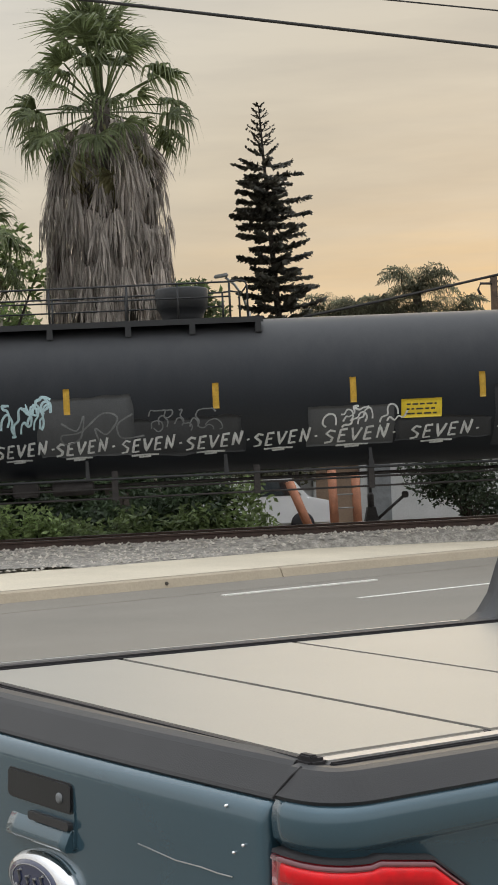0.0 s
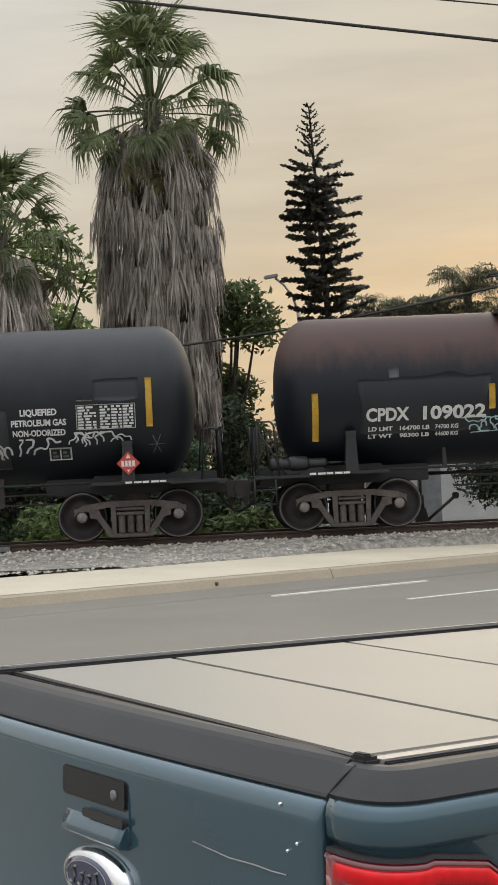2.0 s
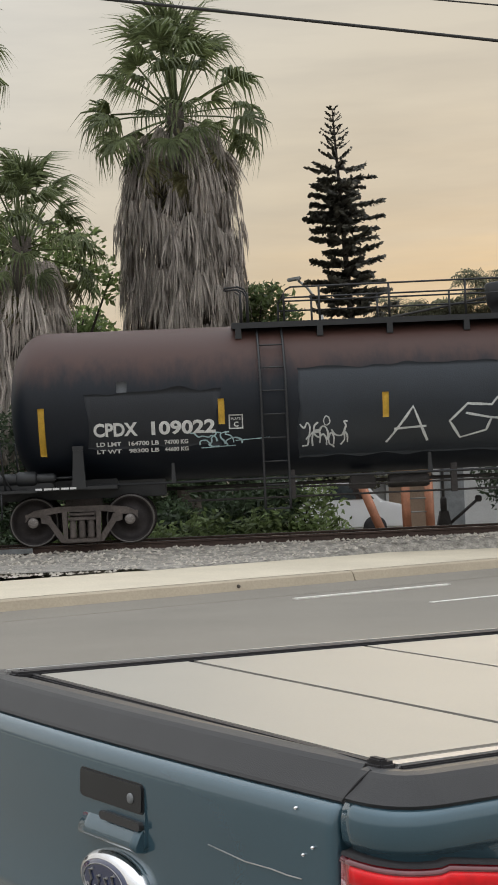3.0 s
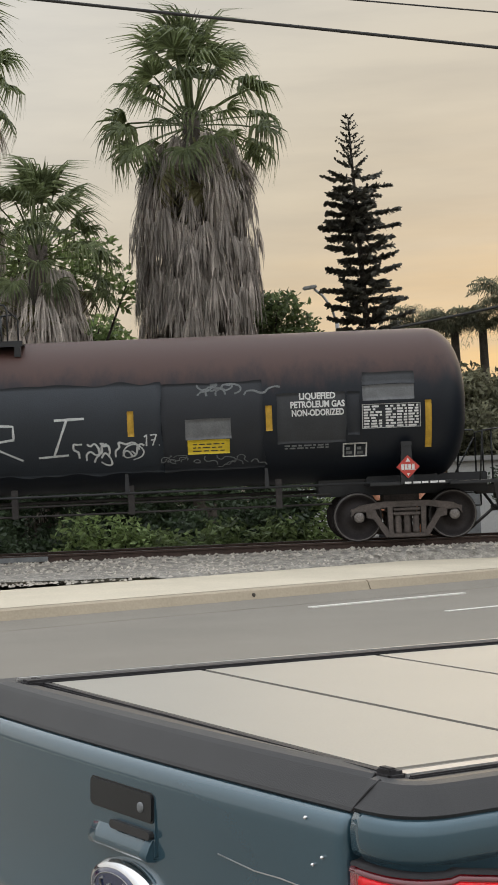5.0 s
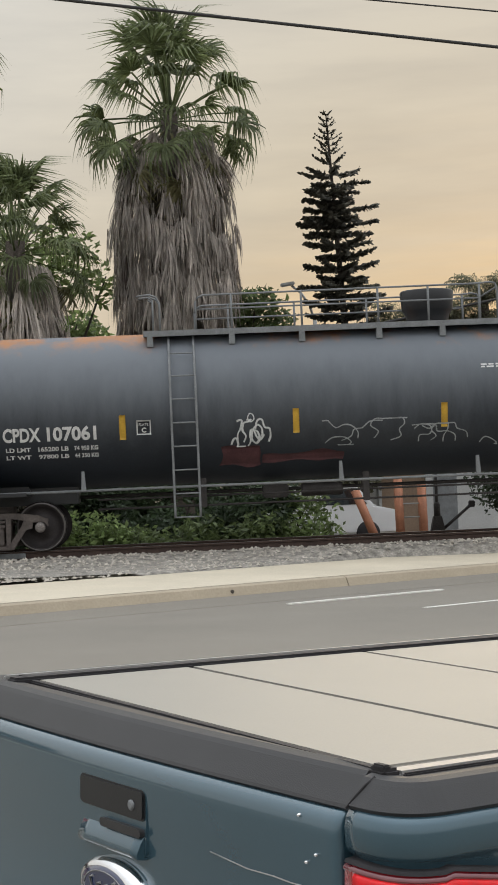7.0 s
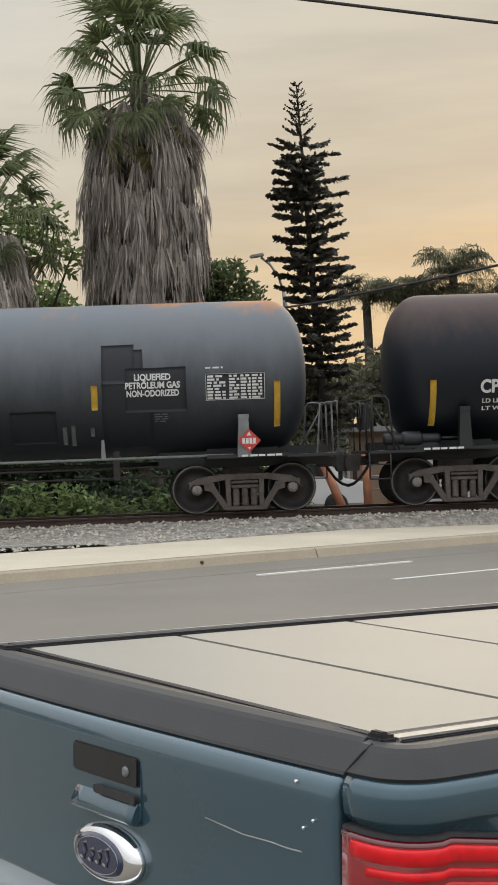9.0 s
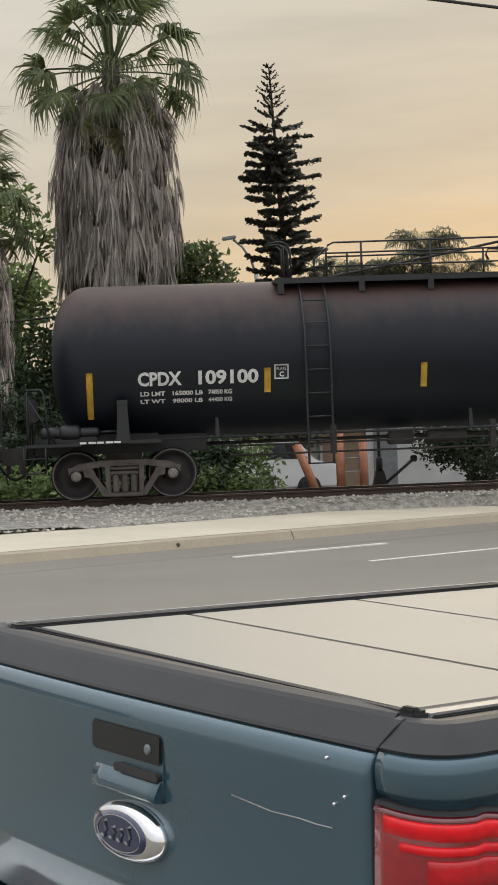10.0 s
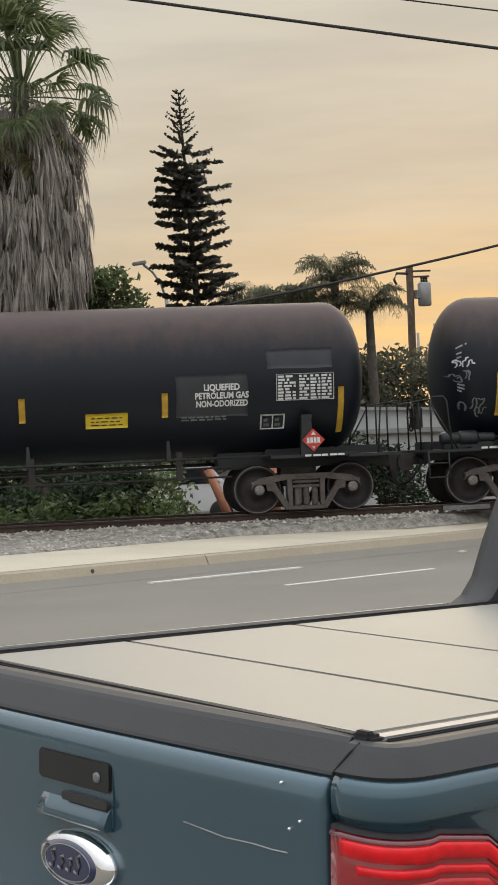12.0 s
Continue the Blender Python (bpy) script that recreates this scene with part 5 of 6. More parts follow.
for flip in (False, True):
    def sy(y, flip=flip):
        return 2 * YC - y if flip else y

    bm = skin(CORNER, lambda p: [(0.140, -0.012), (0.105, -0.010), (0.062, -0.006), (0.045, -0.010), (0.038, -0.018), (0.008, -0.056), (0.014, -0.064), (0.06, -0.075)], flip)
    for f in bm.faces:
        f.smooth = False
    part("bed_rail_cap", bm, M_TRIM, truck, "black plastic bed rail cap")
    part("bed_side", skin(CORNER, lambda p: [(0.06, -0.060), (0.022, -0.060), (0.010, -0.064), (0.003, -0.075), (0.0, -0.092), (0.001, -0.110), (0.004, -0.128), (0.012, -0.139), (0.020, -0.146), (0.020, -0.30), (0.010, -0.50), (0.02, -0.64), (0.06, -0.80)], flip), M_PAINT, truck, "blue-grey bed side panel")
    lampway = [(p, n) for p, n in CORNER if p.x < 0.26]

    def lens(out, drop, foot, way=lampway, flip=flip):
        return skin(way, lambda p: [(0.024, lamp_top(p) - drop), (0.003 - out, lamp_top(p) - drop - 0.002), (-out, lamp_top(p) - drop - 0.008), (-out, max(lamp_top(p) - drop - foot, -0.57)), (0.024, max(lamp_top(p) - drop - foot, -0.57) - 0.004)], flip)

    tl = part("tail_lamp", lens(0.000, 0.004, 0.5), M_REDDARK, truck, "red wrap-around tail lamp")
    part("lamp_border", lens(0.001, -0.003, 0.008), M_RUBBER, tl, "black rubber border")
    part("lamp_rim", lens(0.0035, 0.006, 0.010), M_REDSMOKE, tl, "smoky pink upper rim")
    part("lamp_bar", lens(0.005, 0.016, 0.032, [(p, n) for p, n in lampway if p.y < -0.012]), M_RED, tl, "bright red upper bar")
    part("lamp_bar", lens(0.003, 0.056, 0.018, [(p, n) for p, n in lampway if p.y < -0.055 and p.x < 0.2]), M_RED, tl, "bright red middle bar")
    part("lamp_bar", lens(0.0035, 0.080, 0.05, [(p, n) for p, n in lampway if p.y < -0.10 and p.x < 0.2]), M_REDMID, tl, "red lower lens")
    # wheel
    for wx in (0.98, 4.35):
        bm = bmesh.new()
        lathe(bm, [(0.20, -0.12), (0.34, -0.12), (0.375, -0.09), (0.38, 0.0), (0.375, 0.09), (0.34, 0.12), (0.20, 0.12)], "Y", 36)
        w = part("wheel", bm, M_RUBBER, truck, "black tyre on a grey rim")
        w.location = (wx, sy(-0.02), -0.98)
        bm = bmesh.new()
        lathe(bm, [(0.04, -0.10), (0.21, -0.115), (0.215, 0.115), (0.04, 0.10)], "Y", 24)
        part("rim", bm, M_GREYSTEEL, w)
bm = bmesh.new()
box(bm, -0.2, -0.12, -0.86, -0.03, 1.67, -0.66, 0.03)
part("bumper", bm, M_CHROME, truck, "chrome rear bumper")
bm = bmesh.new()
box(bm, 0.0, 0.02, -0.62, 2.0, 1.53, -0.5)
box(bm, -0.02, -0.05, -0.80, 5.2, 1.6, -0.70)
part("bed_floor", bm, M_RUBBER, truck)
bm = bmesh.new()
prism(bm, [(2.10, -0.82), (2.10, -0.06), (2.14, 0.03), (2.27, 0.40), (2.44, 0.44), (3.4, 0.44), (4.05, 0.02), (5.15, -0.10), (5.28, -0.35), (5.28, -0.82)], -0.13, 1.68)
for v in bm.verts:
    if v.co.z > 0.1:
        v.co.y = YC + (v.co.y - YC) * 0.80
bmesh.ops.bevel(bm, geom=list(bm.edges), offset=0.05, segments=3, affect="EDGES")
part("cab", bm, M_PAINT, truck, "blue-grey cab").location = (0.15, 0, 0)
bm = bmesh.new()
prism(bm, [(2.11, 0.06), (2.225, 0.34), (2.24, 0.34), (2.13, 0.06)], 0.15, 1.40)
part("rear_window", bm, M_GLASS, truck, "dark rear window").location = (0.15, 0, 0)
bm = bmesh.new()
sweep(bm, lambda y: [(1.72, -0.03), (1.82, -0.012), (1.89, 0.02), (1.945, 0.08), (2.0, 0.2), (2.13, 0.44), (2.26, 0.44), (2.26, -0.03)], ysteps(1.46, 1.60, 3))
part("cab_fairing", bm, M_TRIM, truck, "dark curved moulding behind the cab corner").location = (0.13, 0, 0)


# ---- plants ----
def fan_mesh(seed, size, blades=26, dead=False):
    """A fan leaf on its stalk: stalk along +x, blades spread at its end, tips hanging."""
    r = random.Random(seed)
    vs, fs = [], []
    L = size * 1.22
    w = 0.024 * size
    for i in range(4):
        x = L * i / 3
        z = 0.16 * size * math.sin(math.pi * i / 6)
        vs += [(x, -w, z), (x, w, z), (x, 0, z - w)]
    for i in range(3):
        a = i * 3
        fs += [(a, a + 1, a + 4, a + 3), (a + 1, a + 2, a + 5, a + 4), (a + 2, a, a + 3, a + 5)]
    z0 = 0.16 * size
    for b in range(blades):
        a = radians(-96 + 192 * b / (blades - 1)) + r.uniform(-0.06, 0.06)
        ln = 0.84 * size * r.uniform(0.75, 1.10) * (0.70 + 0.30 * math.cos(a * 0.8))
        d = Vector((math.cos(a), math.sin(a), 0.42 * abs(math.sin(a)))).normalized()
        n = Vector((-math.sin(a), math.cos(a), 0))
        ww = size * 0.072
        base = len(vs)
        hang = r.uniform(0.8, 2.2)
        for q, (f, wd) in enumerate(((0.05, 0.3), (0.42, 1.0), (0.66, 0.62), (0.85, 0.26), (1.08, 0.05))):
            droop = -0.08 * size * f * f - 0.62 * size * max(0, f - 0.5) ** 1.25 * hang
            rad = ln * (f if f < 0.66 else 0.66 + (f - 0.66) * 0.5)
            c = Vector((L, 0, z0 + droop)) + d * rad
            fold = 0.02 * size * (1 if b % 2 else -1)
            vs += [tuple(c - n * ww * wd / 2), tuple(c + Vector((0, 0, fold * wd))), tuple(c + n * ww * wd / 2)]
        for q in range(4):
            a0 = base + q * 3
            fs += [(a0, a0 + 1, a0 + 4, a0 + 3), (a0 + 1, a0 + 2, a0 + 5, a0 + 4)]
    me = bpy.data.meshes.new("fan_leaf")
    me.from_pydata(vs, [], fs)
    return me


def fan_palm(label, x, y, top, r, skirt_to, seed, leaves=52, skirt_w=1.0, ground=0.0):
    """A fan palm: trunk, green crown round the heart at height top, skirt of dead leaves down to skirt_to."""
    rd = random.Random(seed)
    palm = thing("fan_palm", label, "palm tree", pose(x, y, ground), "fan palms")
    bm = bmesh.new()
    tube(bm, [(0, 0, -0.3), (0.05, 0, 1.2), (0.0, 0.05, top * 0.5), (0, 0, top + 0.2)], 0.42, 14, 0.24)
    part("trunk", bm, M_TRUNK, palm, "rough grey-brown trunk")
    fresh, old = [], []
    for i in range(4):
        me = fan_mesh(seed * 10 + i, 1.0)
        me.materials.append(M_FROND)
        fresh.append(me)
        me2 = me.copy()
        me2.materials.clear()
        me2.materials.append(M_FROND_OLD)
        old.append(me2)
    for i in range(leaves):
        f = i / (leaves - 1)
        yaw = i * 137.5 + rd.uniform(-12, 12)
        pitch = 86 - 150 * f ** 0.95 + rd.uniform(-9, 9)
        s = r * (0.47 + 0.07 * math.sin(i * 1.7)) * (1.06 if f < 0.25 else 0.96)
        ob = new("fan_leaf", (old if f > 0.88 else fresh)[i % 4])
        ob.parent = palm
        ob.matrix_basis = pose(0, 0, top - 0.5 * f + 0.15, 0, 0, yaw) @ pose(0.12, 0, 0, rd.uniform(-25, 25), -pitch, 0) @ Matrix.Diagonal((s, s, s, 1))
    # dead skirt: bunches of shredded blades, each an old leaf folded down over the one below
    vs, fs = [], []
    for i in range(int(150 * skirt_w)):
        f = rd.random()
        z = top - 0.55 - (top - 0.55 - skirt_to) * f
        a = i * 2.399 + rd.uniform(-0.4, 0.4)
        env = r * (0.44 + 0.15 * min(1, f * 3.0) - 0.13 * max(0, f - 0.3)) * (1 + 0.06 * math.sin(2 * a + seed))
        d, n = Vector((math.cos(a), math.sin(a), 0)), Vector((-math.sin(a), math.cos(a), 0))
        R0 = env * rd.uniform(0.70, 0.98)
        flare = rd.uniform(0.0, 0.16) + (rd.uniform(0.0, 0.5) if f < 0.16 else 0.0)
        reach = rd.uniform(0.8, 1.5)
        for q in range(26):
            sp = rd.uniform(-1, 1)
            ln = reach * rd.uniform(0.55, 1.1) * (1 - 0.25 * abs(sp))
            w = rd.uniform(0.010, 0.030)
            face = (n + d * rd.uniform(-0.9, 0.9)).normalized()
            p = d * (R0 * rd.uniform(0.86, 1.02)) + n * sp * 0.12 + Vector((0, 0, z + rd.uniform(-0.08, 0.1)))
            lean = d * (flare + rd.uniform(-0.06, 0.08)) + n * (sp * 0.24 + rd.uniform(-0.05, 0.05))
            k = len(vs)
            for g, ww in ((0, 0.8), (0.4, 1.0), (0.75, 0.7), (1.0, 0.12)):
                c = p + lean * ln * (1.5 * g - 0.6 * g * g) + Vector((0, 0, -ln * g)) + face * 0.02 * math.sin(g * 6 + q)
                vs += [tuple(c - face * w * ww), tuple(c + face * w * ww)]
            for g in range(3):
                fs.append((k + 2 * g, k + 2 * g + 1, k + 2 * g + 3, k + 2 * g + 2))
    ob = raw("dead_skirt", vs, fs, M_DEAD, palm, "shaggy grey-brown skirt of dead leaves")
    # dark bark-coloured core, added so gaps in the skirt look shaded
    bm = bmesh.new()
    tube(bm, [(0, 0, skirt_to - 0.1), (0, 0, skirt_to + 0.5), (0, 0, (top + skirt_to) / 2), (0, 0, top - 2.2), (0, 0, top - 1.3)], r * 0.36, 16, r * 0.12)
    part("skirt_core", bm, M_TRUNK, palm)
    return palm


fan_palm("tall fan palm with a thick skirt of dead leaves", 22.1, 34.47, 11.85, 2.95, 3.2, 3, 50, 3.1)
fan_palm("smaller fan palm with a long dead skirt", 16.75, 33.4, 7.75, 2.35, 2.0, 7, 44, 2.0)
fan_palm("fan palm crown beside the taller palm", 15.75, 36.6, 12.9, 2.7, 6.5, 9, 32, 1.0)


def norfolk(x0, y0, x1, y1, top):
    """A tall tiered conifer that leans: whorls of level branches with upturned needle fingers."""
    rd = random.Random(4)
    tree = thing("norfolk_pine", "tall dark tiered conifer, leaning slightly", "conifer", pose(x0, y0, 0))
    dx, dy = x1 - x0, y1 - y0
    ax = lambda z: Vector((dx * (z / top) ** 1.0, dy * z / top, z))
    bm = bmesh.new()
    tube(bm, [ax(-0.2 + (top + 0.1) * k / 12) for k in range(13)], 0.19, 10, 0.02)
    part("trunk", bm, M_BARK, tree, "thin dark trunk")
    tiers = []
    z = top - 0.12
    step = 0.2
    while z > 2.2:
        tiers.append(z)
        z -= step * rd.uniform(0.75, 1.3)
        step = min(0.265, step + 0.006)
    for ti, z in enumerate(tiers):
        vs, fs = [], []
        h = top - z
        reach = 0.14 + 0.27 * h if h < 1.75 else min(1.4, 0.92 + 0.055 * (h - 1.75))
        nb = 6 if h > 1.7 else 5
        rise = 0.62 if h < 1.7 else rd.uniform(-0.10, 0.20)
        for b in range(nb):
            a = 2 * math.pi * b / nb + ti * 0.55 + rd.uniform(-0.25, 0.25)
            ln = reach * (rd.uniform(0.55, 1.2) if h > 2 else rd.uniform(0.8, 1.1))
            if h > 2 and rd.random() < 0.1:
                ln *= 0.5
            d = Vector((math.cos(a), math.sin(a), 0))
            n = Vector((-d.y, d.x, 0))
            k0 = ax(z)

            def at(f):
                return k0 + d * ln * f + Vector((0, 0, rise * ln * (f ** 1.3 if h < 1.7 else (f * f * 1.1 - 0.25 * f))))

            # branch
            base = len(vs)
            for f in (0, 0.5, 1.0):
                c = at(f)
                w = 0.022 * (1.1 - f)
                vs += [tuple(c - n * w), tuple(c + n * w), tuple(c + Vector((0, 0, w)))]
            for q in range(2):
                o = base + 3 * q
                fs += [(o, o + 1, o + 4, o + 3), (o + 1, o + 2, o + 5, o + 4), (o + 2, o, o + 3, o + 5)]
            cnt = int((14 + 58 * min(1, max(0, (h - 1.2) / 1.2))) * (0.5 + ln))
            for q in range(cnt):
                f = rd.uniform(0.12 if h > 2.2 else 0.25, 1.03)
                c = at(min(f, 1))
                sd = rd.choice((-1, 1))
                L = rd.uniform(0.09, 0.22) * min(1.0, 0.5 + 0.17 * h) * (1.15 - 0.5 * f)
                v = (n * sd * rd.uniform(0.3, 1.0) + d * rd.uniform(0.2, 0.9) + Vector((0, 0, rd.uniform(-0.55, 0.45) if h > 1.7 else rd.uniform(-0.1, 0.7)))).normalized() * L * (1.3 if h > 1.7 else 0.8)
                w = Vector((0, 0, 1)).cross(v).normalized() * min(0.026, 0.015 + 0.005 * h) + Vector((0, 0, rd.uniform(0.012, 0.018 + 0.03 * min(1, h / 3))))
                k = len(vs)
                vs += [tuple(c - w), tuple(c + v * 0.6 - w * 1.2), tuple(c + v), tuple(c + v * 0.6 + w * 1.2), tuple(c + w)]
                fs.append((k, k + 1, k + 2, k + 3, k + 4))
        raw("branch_whorl", vs, fs, M_PINE, tree)
    return tree


norfolk(27.45, 33.3, 26.80, 33.52, 12.25)


def leaf_cloud(clumps, count, size, seed, droop=0.0):
    """Small leaves scattered through and round several clumps (x, y, z, rx, rz)."""
    rd = random.Random(seed)
    vs, fs = [], []
    tot = sum(c[3] * c[3] * c[4] for c in clumps)
    for cx, cy, cz, rx, rz in clumps:
        for i in range(max(8, int(count * rx * rx * rz / tot))):
            u = Vector((rd.gauss(0, 1), rd.gauss(0, 1), rd.gauss(0, 1))).normalized() * (rd.random() ** 0.45)
            bump = 1 + 0.35 * noise.noise((u.x * 2.2 + cx, u.y * 2.2 + cy, u.z * 2.2 + cz))
            c = Vector((cx + u.x * rx * bump, cy + u.y * rx * bump, cz + u.z * rz * bump))
            s = size * rd.uniform(0.6, 1.35)
            a = Vector((rd.gauss(0, 1), rd.gauss(0, 1), rd.gauss(0, 0.7) - droop)).normalized()
            b = a.orthogonal().normalized()
            b = (b * math.cos(i) + a.cross(b) * math.sin(i)) * 0.42
            k = len(vs)
            vs += [tuple(c - a * s), tuple(c + b * s), tuple(c + a * s), tuple(c - b * s)]
            fs.append((k, k + 1, k + 2, k + 3))
    return vs, fs


def tree(name, label, x, y, clumps, count, size, mat, seed, trunk_r=0.16, droop=0.0):
    """A broad tree or shrub: trunk, limbs to each clump, many leaves. Clumps are relative to the foot."""
    t = thing(name, label, "tree" if "tree" in name else "shrub", pose(x, y, 0))
    top = max(c[2] for c in clumps)
    bm = bmesh.new()
    lo = min(c[2] - c[4] * 0.6 for c in clumps)
    hub = Vector((0, 0, max(0.3, lo * 0.75)))
    tube(bm, [(0, 0, -0.3), hub * 0.5, hub], trunk_r, 9, trunk_r * 0.75)
    for c in clumps:
        e = Vector(c[:3])
        tube(bm, [hub * 0.85, (hub + e) * 0.5 + Vector((0, 0, 0.1)), e + Vector((0, 0, c[4] * 0.4))], trunk_r * 0.5, 6, trunk_r * 0.12)
    part("trunk", bm, M_BARK, t)
    vs, fs = leaf_cloud(clumps, count, size, seed, droop)
    tagged(raw("leaves", vs, fs, mat, t), kind="stuff")
    return t


def clumps_of(seed, n, w, d, z0, z1, rx, rz):
    r = random.Random(seed)
    return [(r.uniform(-w, w), r.uniform(-d, d), r.uniform(z0, z1), rx * r.uniform(0.6, 1.25), rz * r.uniform(0.6, 1.25)) for _ in range(n)]


# broad trees behind the palms
tree("broad_tree", "round green leafy tree behind the palm", 27.05, 38.6, clumps_of(1, 22, 0.95, 0.8, 1.5, 7.75, 0.72, 0.7), 9500, 0.12, M_LEAF, 31, 0.2)
tree("broad_tree", "green leafy tree behind the smaller palm", 19.4, 38.2, clumps_of(2, 22, 2.3, 1.2, 2.5, 9.3, 1.15, 0.95), 11000, 0.13, M_LEAF, 32, 0.2)
tree("broad_tree", "green leafy tree with broad crown behind fan palms", 15.2, 41.0, clumps_of(3, 16, 2.8, 1.2, 2.0, 8.2, 1.3, 1.1), 8000, 0.14, M_LEAF, 33, 0.2)


def feather_palm(label, x, y, top, r, seed, n=26):
    """A feather palm: trunk and arching fronds with hanging leaflets."""
    rd = random.Random(seed)
    p = thing("feather_palm", label, "palm tree", pose(x, y, 0), "feather palms")
    bm = bmesh.new()
    tube(bm, [(0, 0, -0.2), (0.1, 0, top * 0.5), (0, 0, top)], 0.2, 9, 0.13)
    part("trunk", bm, M_TRUNK, p)
    for i in range(n):
        vs, fs = [], []
        a = i * 2.4 + rd.uniform(-0.2, 0.2)
        el = radians(rd.uniform(22, 88))
        d = Vector((math.cos(a), math.sin(a), 0))
        side = Vector((-d.y, d.x, 0))
        pts = []
        pos, ang = Vector((0, 0, top)), el
        for k in range(15):
            pts.append(pos.copy())
            pos = pos + (d * math.cos(ang) + Vector((0, 0, math.sin(ang)))) * r / 14
            ang -= 0.135
        for k in range(14):
            for s in (-1, 1):
                for q in range(2):
                    c = pts[k].lerp(pts[k + 1], q / 2)
                    L = r * 0.30 * math.sin(math.pi * (0.12 + 0.85 * k / 14)) * rd.uniform(0.7, 1.1)
                    t1 = c + side * s * L * 0.55 + Vector((0, 0, L * rd.uniform(-0.15, 0.35))) + d * L * 0.2
                    t2 = c + side * s * L * 0.85 + Vector((0, 0, -L * rd.uniform(0.1, 0.8))) + d * L * 0.3
                    w = d * 0.016
                    b = len(vs)
                    vs += [tuple(c - w), tuple(c + w), tuple(t1 + w), tuple(t1 - w), tuple(t2)]
                    fs += [(b, b + 1, b + 2, b + 3), (b + 3, b + 2, b + 4)]
            b = len(vs)
            w = Vector((0, 0, 0.014))
            vs += [tuple(pts[k] - w), tuple(pts[k] + w), tuple(pts[k + 1] + w), tuple(pts[k + 1] - w)]
            fs.append((b, b + 1, b + 2, b + 3))
        raw("frond", vs, fs, M_LEAF_DRY, p)
    return p


for i, (x, y, top, r, n) in enumerate(((34.28, 35.15, 7.25, 1.65, 30), (32.2, 37.0, 6.55, 1.55, 30), (33.05, 36.3, 6.45, 1.5, 28), (33.75, 35.75, 6.5, 1.5, 28), (35.05, 34.4, 6.3, 1.6, 28))):
    feather_palm("olive feather palm with arching fronds", x, y, top, r, 41 + i, n)

# scrub behind the track
for i, (u, n, w, h, mat, c) in enumerate([(-13, 6.2, 2.2, 1.3, M_LEAF, 1500), (-9, 6.0, 2.0, 1.2, M_LEAF_DARK, 1700), (-5.6, 5.6, 1.8, 1.25, M_LEAF, 1900), (-2.4, 5.4, 1.6, 1.0, M_LEAF, 1900), (-0.3, 5.0, 1.4, 1.25, M_LEAF_DARK, 2200), (1.7, 4.8, 1.4, 1.1, M_LEAF, 2000), (3.3, 4.8, 1.1, 0.95, M_LEAF, 1800), (-4, 8.6, 2.6, 3.6, M_LEAF_DARK, 6500), (0.4, 8.4, 2.4, 3.6, M_LEAF_DARK, 6500), (3.6, 8.4, 1.6, 2.6, M_LEAF_DARK, 3800), (-8.5, 9.0, 2.6, 3.6, M_LEAF_DARK, 6000), (-13, 9.5, 2.8, 3.6, M_LEAF_DARK, 6000), (2.4, 6.5, 1.5, 1.7, M_LEAF_DARK, 4600), (4.6, 6.3, 0.9, 1.5, M_LEAF_DARK, 2600), (-1.0, 6.6, 1.8, 1.9, M_LEAF_DARK, 4600), (4.9, 4.9, 0.9, 0.9, M_LEAF, 1900), (5.2, 5.4, 0.7, 1.5, M_LEAF_DARK, 2400), (6.3, 5.2, 0.45, 1.0, M_LEAF, 1000), (5.9, 5.6, 0.6, 1.5, M_LEAF, 900)]):
    p = SIDE @ Vector((u, n, 0))
    tree("scrub_bush", "tangled green scrub behind the track", p.x, p.y, clumps_of(60 + i, 9 if h < 3 else 18, w, 0.5, 0.15, h, 0.55 if h < 3 else 0.8, 0.42 if h < 3 else 0.62), c, 0.085, mat, 80 + i, 0.04)
p = SIDE @ Vector((12.6, 8.0, 0))
tree("round_bush", "dense dark green rounded bush by the building", p.x, p.y, clumps_of(90, 12, 1.15, 0.8, 0.3, 1.7, 0.7, 0.6), 5200, 0.075, M_LEAF_DARK, 120, 0.08)
# darker trees that fill the gap between cars
for i, (x, y, z) in enumerate(((17.6, 37.6, 4.2), (20.4, 36.6, 4.9), (22.9, 37.2, 4.4), (25.0, 36.4, 3.4))):
    tree("broad_tree", "low dark green tree behind the fan palms", x, y, clumps_of(300 + i, 14, 1.5, 0.8, 0.4, z, 0.9, 0.8), 5200, 0.11, M_LEAF_DARK, 320 + i, 0.12)
tree("grey_tree", "dusty olive tree behind the track", 26.6, 34.2, clumps_of(95, 16, 1.2, 0.8, 0.5, 3.5, 0.8, 0.7), 8500, 0.09, M_LEAF_DRY, 130, 0.12, 0.4)
for i, (x, y, z) in enumerate(((34.5, 37.5, 4.3), (37.5, 36.5, 4.6), (40.5, 35.5, 4.9), (43.5, 34.5, 5.0), (31.5, 39.5, 4.2), (47, 33.5, 5.0))):
    tree("grey_tree", "dusty olive tree in the hazy distance", x, y, clumps_of(100 + i, 18, 1.9, 1.0, 0.8, z, 1.1, 0.9), 12000, 0.13, M_LEAF_DRY, 140 + i, 0.15, 0.5)

for i, (x, y) in enumerate(((32.2, 35.65), (33.45, 34.85))):
    tree("grey_tree", "dusty olive tree behind the workshop", x, y, clumps_of(400 + i, 16, 0.95, 0.3, 1.0, 4.6, 0.7, 0.75), 9000, 0.11, M_LEAF_DRY, 420 + i, 0.12, 0.5)
tree("broad_tree", "low dark green tree behind the fan palms", 21.4, 36.4, clumps_of(410, 18, 1.3, 0.4, 0.4, 3.6, 0.85, 0.8), 8000, 0.11, M_LEAF_DARK, 430, 0.12)

